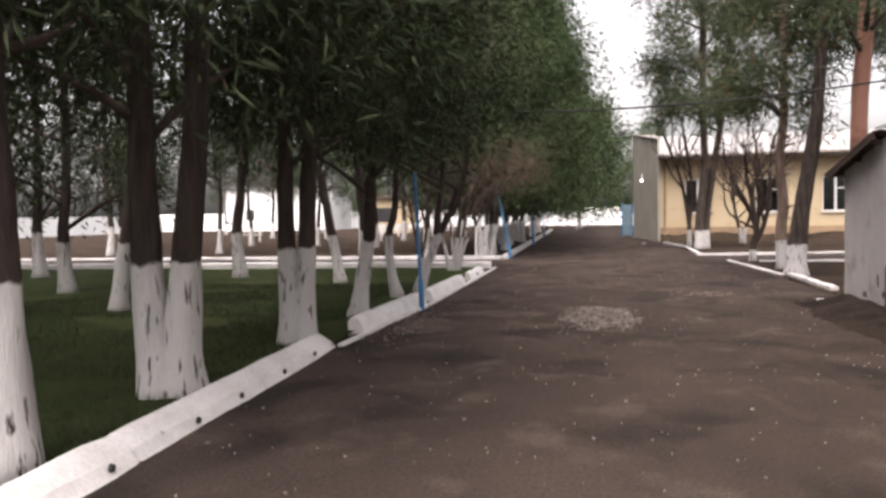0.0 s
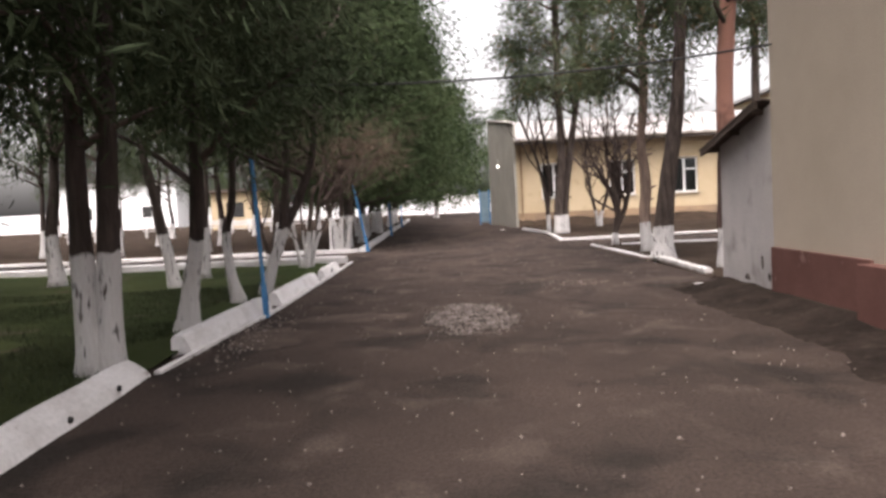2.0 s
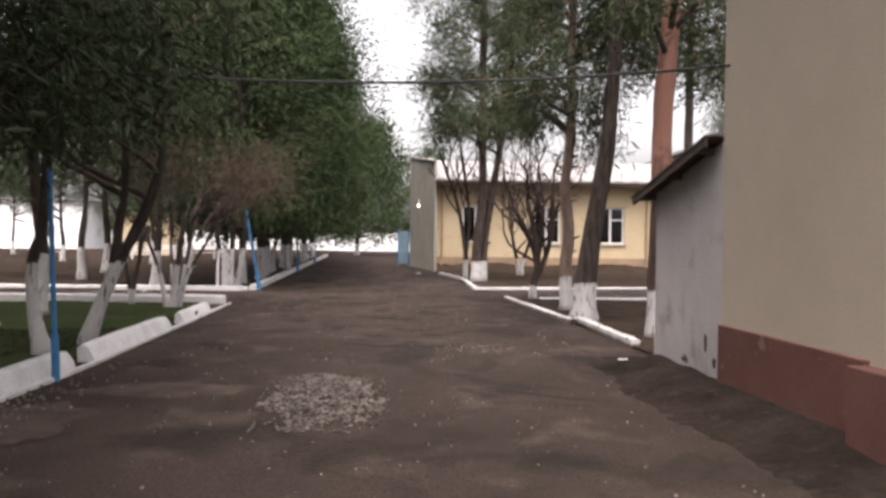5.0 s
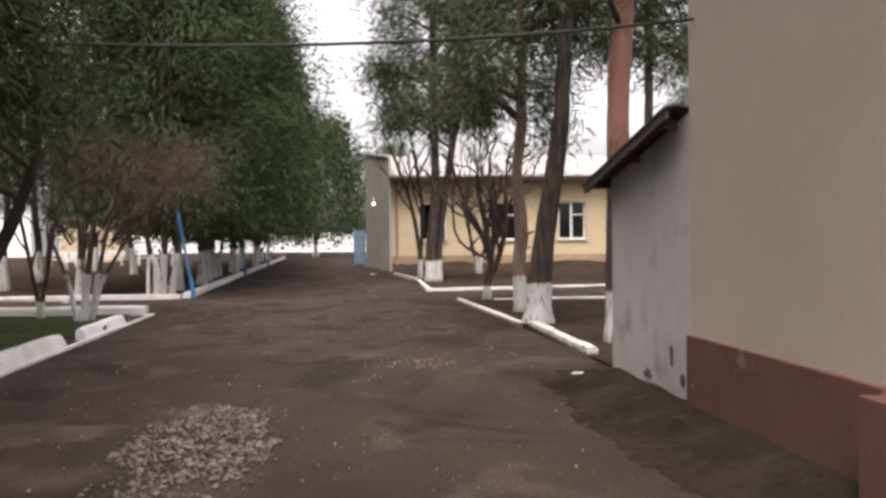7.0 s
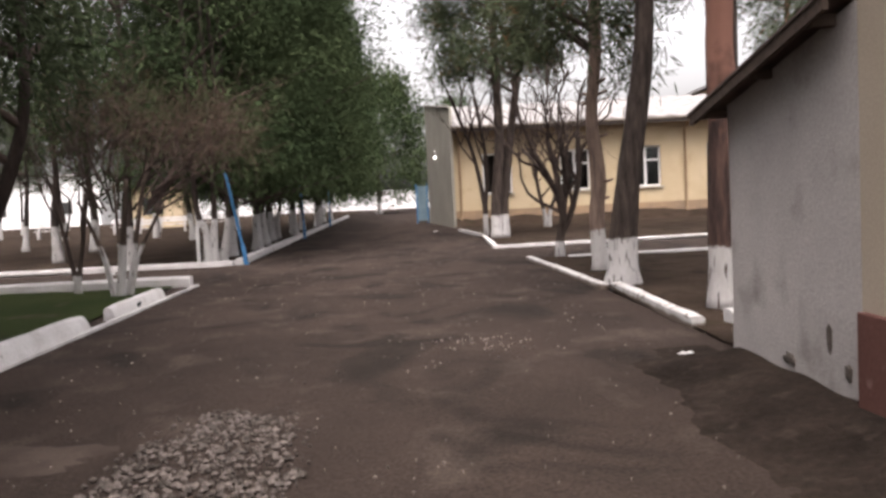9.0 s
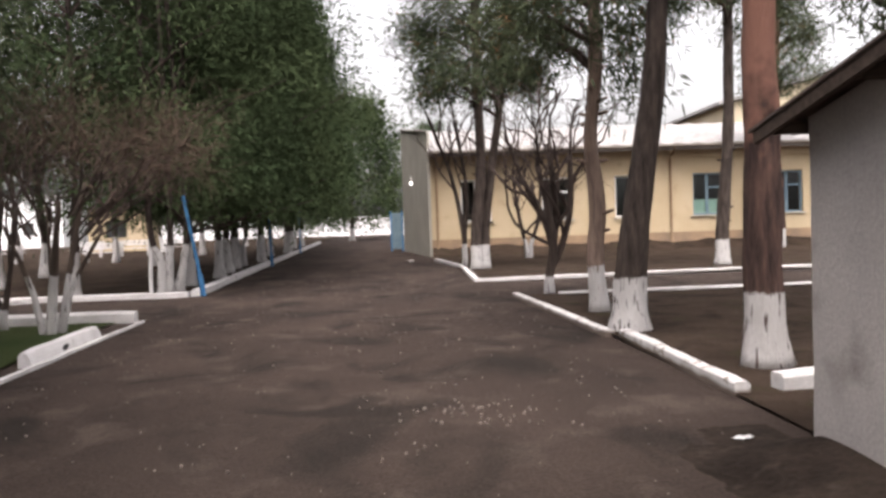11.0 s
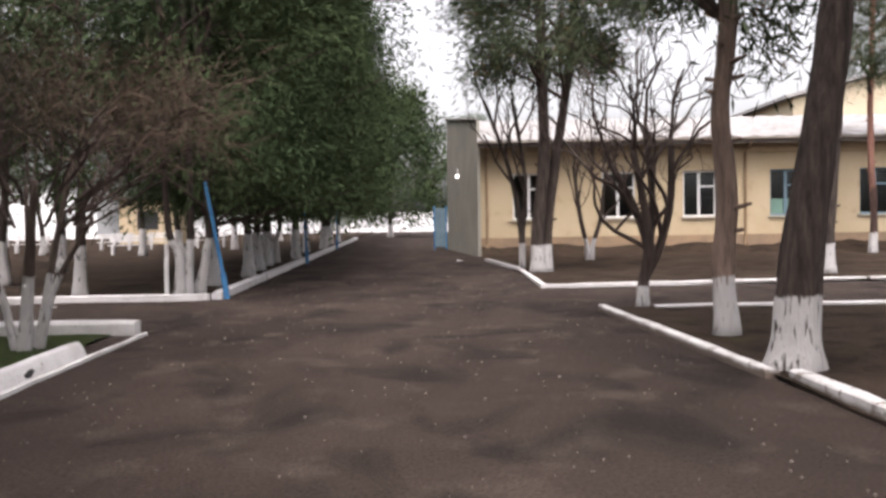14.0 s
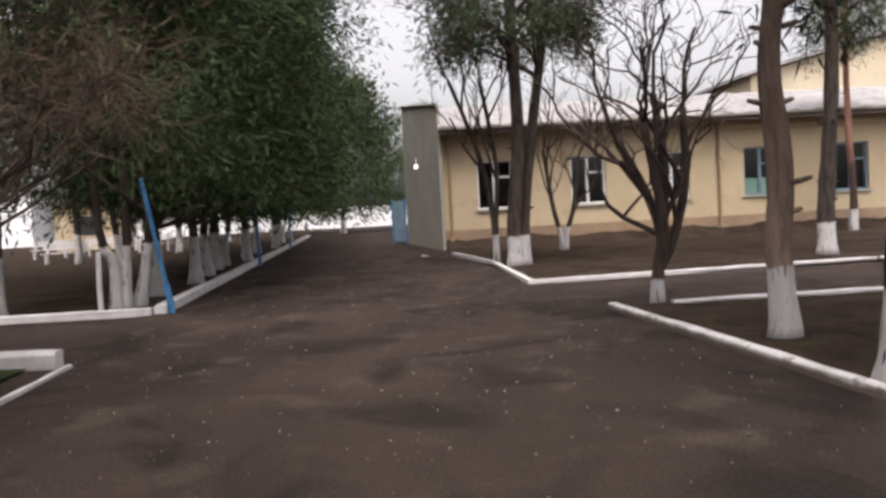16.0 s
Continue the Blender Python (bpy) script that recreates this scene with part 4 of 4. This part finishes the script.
for k, (x, y) in enumerate(((-10.2, 15.7), (-13.8, 20.0), (-5.25, 18.0), (-13.5, 9.5), (-17.0, 18.5), (-10.3, 9.6), (-17.5, 8.5), (-21.5, 11), (-16.2, 13.2), (-12.4, 3.8), (-19, 14.5), (-20, 20.5), (-7.2, 1.0), (-24, 18), (-5.4, 28.7), (-8.6, 32.5), (-11.5, 31.7), (-15, 33.5), (-19, 32), (-9.5, 38), (-13.2, 41), (-17.5, 43), (-22, 38), (-7.5, 44), (-10.5, 49), (-26, 47), (-30, 34), (-27, 28), (-16, 52), (-22, 58), (-31, 55), (-8, 56), (-36, 42), (-34, 22), (-28, 12), (-12, 64), (-25, 68), (-18, 78), (-8, 72), (-33, 75))):
    src = (i1, i2, i3)[k % 3] if y > 23 or (x > -10 and y > 17) else j1
    s = 0.85 + 0.3 * rng.random()
    ob = copy_thing(src, pose(x, y, 0.02, 0, 0, rng.uniform(0, 360)) @ Matrix.Diagonal((s, s, s * 0.95, 1)))
    tagged(ob, INNER, "tree", "park trees")

# far dense row
FR = "tall dense dark green cypress with a limewashed trunk by the kerb"
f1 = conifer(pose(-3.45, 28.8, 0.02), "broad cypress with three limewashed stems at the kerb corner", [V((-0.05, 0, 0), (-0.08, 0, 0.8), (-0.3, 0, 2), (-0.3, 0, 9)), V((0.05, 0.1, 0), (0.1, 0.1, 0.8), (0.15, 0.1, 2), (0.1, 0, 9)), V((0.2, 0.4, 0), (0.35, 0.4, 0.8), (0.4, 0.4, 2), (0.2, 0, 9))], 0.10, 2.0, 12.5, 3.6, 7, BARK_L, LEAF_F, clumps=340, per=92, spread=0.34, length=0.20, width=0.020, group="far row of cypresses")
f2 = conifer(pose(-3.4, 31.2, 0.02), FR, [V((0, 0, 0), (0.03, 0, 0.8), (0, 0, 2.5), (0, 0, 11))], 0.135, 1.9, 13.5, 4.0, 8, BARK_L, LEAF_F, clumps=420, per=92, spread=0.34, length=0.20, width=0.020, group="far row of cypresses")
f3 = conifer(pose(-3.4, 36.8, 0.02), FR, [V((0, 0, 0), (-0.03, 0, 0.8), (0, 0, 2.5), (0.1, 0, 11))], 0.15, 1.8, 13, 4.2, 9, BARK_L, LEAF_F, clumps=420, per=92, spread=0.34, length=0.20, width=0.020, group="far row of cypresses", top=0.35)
for k, y in enumerate((34.0, 39.2, 41.3, 43.8, 46.9, 50.3, 54, 58, 62.5, 67)):
    ob = copy_thing((f2, f3, f1)[k % 3], pose(-3.45 + 0.3 * rng.uniform(-1, 1), y, 0.02, 0, 0, rng.uniform(0, 360)))
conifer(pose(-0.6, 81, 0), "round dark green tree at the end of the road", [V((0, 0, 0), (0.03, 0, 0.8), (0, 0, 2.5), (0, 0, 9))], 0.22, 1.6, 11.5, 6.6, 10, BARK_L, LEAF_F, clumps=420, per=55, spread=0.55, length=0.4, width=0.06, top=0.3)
for x, y, s in ((7, 92, 0.8), (12, 98, 0.7), (-12, 98, 0.9), (-26, 100, 0.8), (9, 70, 0.55)):
    tagged(copy_thing(f2, pose(x, y, 0, 0, 0, x * 40) @ Matrix.Diagonal((s, s, s, 1))), "distant dark green tree near the boundary wall", "tree", "distant trees")

# ---- dry bush at the path corner ----
bush = empty("tamarisk_bush", pose(-3.35, 21.85, 0.02), "dry reddish brown tamarisk bush with limewashed stems", "bush")
g = random.Random(8)
tips = []
BUSH_BARK = bark("bush_bark", (0.06, 0.045, 0.038), (0.1, 0.075, 0.06), 0.85)
for k, (bx, ex, ez, rr) in enumerate(((0.0, 0.32, 1.9, 0.085), (-0.12, -0.55, 1.6, 0.05), (0.1, 0.75, 1.5, 0.05), (0.05, 0.45, 2.2, 0.06), (-0.05, -0.2, 1.9, 0.045))):
    yo = 0.08 * (k - 2)
    pts = curve_pts([(bx, yo, -0.05), (bx + (ex - bx) * 0.3, yo * 1.5, 0.7), (ex, yo * 3, ez)], 12)
    part("stem", tube(bmesh.new(), pts, [rr * (1 - 0.045 * i) for i in range(13)], 9, 0.2, k), BUSH_BARK, bush, smooth=True)
bm = bmesh.new()
for k in range(26):
    a = rng.uniform(0, 6.28)
    st = Vector((0.45 * math.cos(a) + 0.2, 0.45 * math.sin(a), g.uniform(1.3, 1.9)))
    grow(bm, st, (math.cos(a) + 0.45, math.sin(a), 1.0), 0.02, 0.95, 2, g, 0.4, 5, (2, 3), 0.15, 0.75, tips)
part("branchwork", bm, TWIG, bush)
cl = [(p.x + 0.1, p.y, p.z) for p in tips]
leaves("twig_spray", cl, 18, 0.2, 0.36, 0.0055, DRY, bush, 12, 0.1, axis=(-0.2, 0, 1.0))

# ---- east side ----
m_tree = empty("plane_tree", pose(4.45, 19.6, 0.0), "thick grey leaning tree with a limewashed foot by the kerb", "tree")
bm = bmesh.new()
pts, _ = stem(bm, V((0.0, 0, 0), (0.02, 0, 0.6), (0.12, 0, 1.5), (0.36, 0.05, 2.9), (0.5, 0.1, 4.2), (0.65, 0.2, 8)), 0.215, 0.10, 40, n=30, sides=18, flare=0.35)
part("trunk", bm, BARK_R, m_tree, smooth=True)
bm = bmesh.new()
g = random.Random(15)
for k in range(9):
    p = pts[g.randint(27, 30)]
    a = g.uniform(0, 6.28)
    grow(bm, p, (math.cos(a), math.sin(a), 0.9), 0.06, 1.5, 3, g, 0.5, 6, (2, 3), 0.2)
part("branchwork", bm, TWIG, m_tree, smooth=True)

PINE = "pine with reddish scaly bark and a limewashed foot"
def stubs(bm, pts, radii, g, z0, z1, n):
    for k in range(n):
        i = g.choice([j for j, p in enumerate(pts) if z0 < p.z < z1])
        a = g.uniform(0, 6.28)
        d = Vector((math.cos(a), math.sin(a), 0.25))
        p = pts[i]
        ln = g.uniform(0.06, 0.2)
        tube(bm, [p, p + d * (radii[i] + ln * 0.5), p + d * (radii[i] + ln)], [0.034, 0.028, 0.02], 6)


def pine(base, ctrl, r0, r1, crown_z, crown_r, seed, label, n_stub, clumps=60, lean=(0, 0), m_bark=None, top_z=None):
    tr = empty("pine_tree", pose(*base), label, "tree", "pines by the yellow building")
    bm = bmesh.new()
    pts, radii = stem(bm, ctrl, r0, r1, seed, n=30, sides=14, flare=0.3)
    stubs(bm, pts, radii, random.Random(seed), 1.0, 4.5, n_stub)
    part("trunk", bm, m_bark or BARK_P, tr, smooth=True)
    cl = crown_points(clumps, crown_z[0], crown_z[1], crown_r, seed, 0.4, 0.3, lean)
    bm = bmesh.new()
    limbs(bm, [p for p in pts if p.z > crown_z[0] - 1.2], cl, 22, seed, 0.06)
    part("branchwork", bm, TWIG, tr, smooth=True)
    leaves("crown", cl, 230, 0.29, 0.24, 0.014, LEAF_P, tr, seed, 0.1)
    return tr


pine((4.92, 16.85, 0.02), V((0, 0, 0), (-0.03, 0, 0.8), (0.0, 0, 2), (-0.02, 0, 3.2), (0.12, 0.05, 5), (0.3, 0, 9)), 0.2, 0.11, (4.9, 9.5), 2.2, 51, "tall pine with red flaking bark beside the shed", 0)
pine((4.63, 21.8, 0.02), V((0.02, 0, 0), (-0.02, 0, 0.8), (0.03, 0, 1.6), (-0.04, 0, 2.6), (0.06, 0, 4), (0.05, 0, 8)), 0.135, 0.09, (3.5, 8.5), 1.75, 52, "slim crooked pine with branch stubs and a limewashed foot", 14, clumps=85, m_bark=BARK_N)
pine((10.6, 31.4, 0.02), V((0, 0, 0), (0.05, 0, 1.5), (0.25, 0, 4), (0.3, 0, 9)), 0.19, 0.12, (6.5, 11), 2.3, 53, "straight dark pine with a limewashed foot", 8, m_bark=BARK_R)
pine((4.22, 33.6, 0.02), V((0, 0, 0), (0.02, 0, 1.2), (0.2, 0, 3), (0.15, 0, 6), (0.2, 0, 11)), 0.19, 0.11, (5.2, 12), 2.6, 54, "large dark pine in a pair at the kerb", 3, clumps=105, m_bark=BARK_R)
pine((4.46, 33.75, 0.02), V((0, 0, 0), (0.05, 0, 1.2), (0.3, 0, 3), (0.75, 0, 6), (1.2, 0, 11)), 0.15, 0.09, (5.0, 11), 2.6, 55, "large leaning pine in a pair at the kerb", 3, clumps=105, lean=(1.6, 0), m_bark=BARK_R)
pine((16.6, 40.2, 0.02), V((0, 0, 0), (0.03, 0, 1.5), (-0.1, 0, 4), (0, 0, 9)), 0.13, 0.08, (6, 10), 2.0, 56, "slim pine near the yellow wall", 5)
pine((8.2, 19.5, 0.02), V((0, 0, 0), (0.03, 0, 1.5), (0.1, 0, 4), (0.2, 0, 9)), 0.14, 0.08, (3.7, 9.5), 2.4, 57, "dark pine behind the shed", 8, m_bark=BARK_R)


def bare(base, stems_, seed, label, material, depth=3, r=0.07, length=1.5, name="bare_tree", twist=0.6):
    tr = empty(name, pose(*base), label, "tree")
    g = random.Random(seed)
    bm, bb = bmesh.new(), bmesh.new()
    for k, ctrl in enumerate(stems_):
        pts, radii = stem(bm, ctrl, r, r * 0.6, seed + k, n=14, sides=10, flare=0.25)
        for q in range(4):
            p = pts[-1 - q * 2]
            d = (pts[-1] - pts[-4]).normalized() + Vector((g.uniform(-0.8, 0.8), g.uniform(-0.6, 0.6), g.uniform(0, 0.8)))
            grow(bb, p, d, radii[-1 - q * 2] * 0.6, length, depth, g, twist, 6, (2, 3), 0.2)
    part("trunk", bm, material, tr, smooth=True)
    part("branchwork", bb, TWIG, tr, smooth=True)
    return tr


BARK_F = bark("fruit_tree_bark", (0.05, 0.037, 0.032), (0.095, 0.072, 0.062), 0.32)
bare((4.55, 25.05, 0.02), [V((0, 0, 0), (0.02, 0, 0.4), (0.1, 0, 0.75), (-0.05, 0, 1.4), (-0.45, 0.05, 2.2)), V((0.02, 0.02, 0), (0.03, 0, 0.4), (0.25, 0, 0.85), (0.45, 0, 1.6), (0.5, 0.1, 2.6)), V((0, -0.02, 0), (0.02, 0, 0.4), (0.12, 0.05, 0.9), (0.2, 0.1, 1.6), (0.1, 0.1, 2.8)), V((0.0, 0.03, 0), (0.04, 0, 0.42), (0.1, -0.1, 0.9), (0.0, -0.2, 1.5), (-0.2, -0.3, 2.4))], 61, "bare dark twisted fruit tree at the kerb end", BARK_F, 3, 0.085, 1.1, twist=0.95)
bare((6.75, 39.2, 0.02), [V((-0.05, 0, 0), (-0.1, 0, 0.5), (-0.3, 0, 1.4), (-0.5, 0, 3)), V((0.05, 0, 0), (0.1, 0, 0.5), (0.35, 0, 1.3), (0.5, 0, 2.6))], 62, "bare forked tree with a limewashed foot before the wall", BARK_R, 3, 0.09, 1.3)
bare((4.05, 35.3, 0.02), [V((0, 0, 0), (0.02, 0, 1), (0.1, 0, 2.5), (-0.2, 0, 4.5)), V((0, 0, 0), (-0.05, 0, 1.2), (-0.35, 0, 2.8), (-1.0, 0, 4.6))], 63, "slim bare tree beside the paired pines", BARK_R, 3, 0.08, 1.6)
bare((-4.4, 22.6, 0.02), [V((0, 0, 0), (0.15, 0, 0.8), (0.3, 0, 1.8)), V((0.05, 0, 0), (-0.1, 0, 0.8), (-0.3, 0, 1.9))], 64, "bare leaning shrub with limewashed stems on the lawn", BARK_F, 3, 0.05, 1.0)
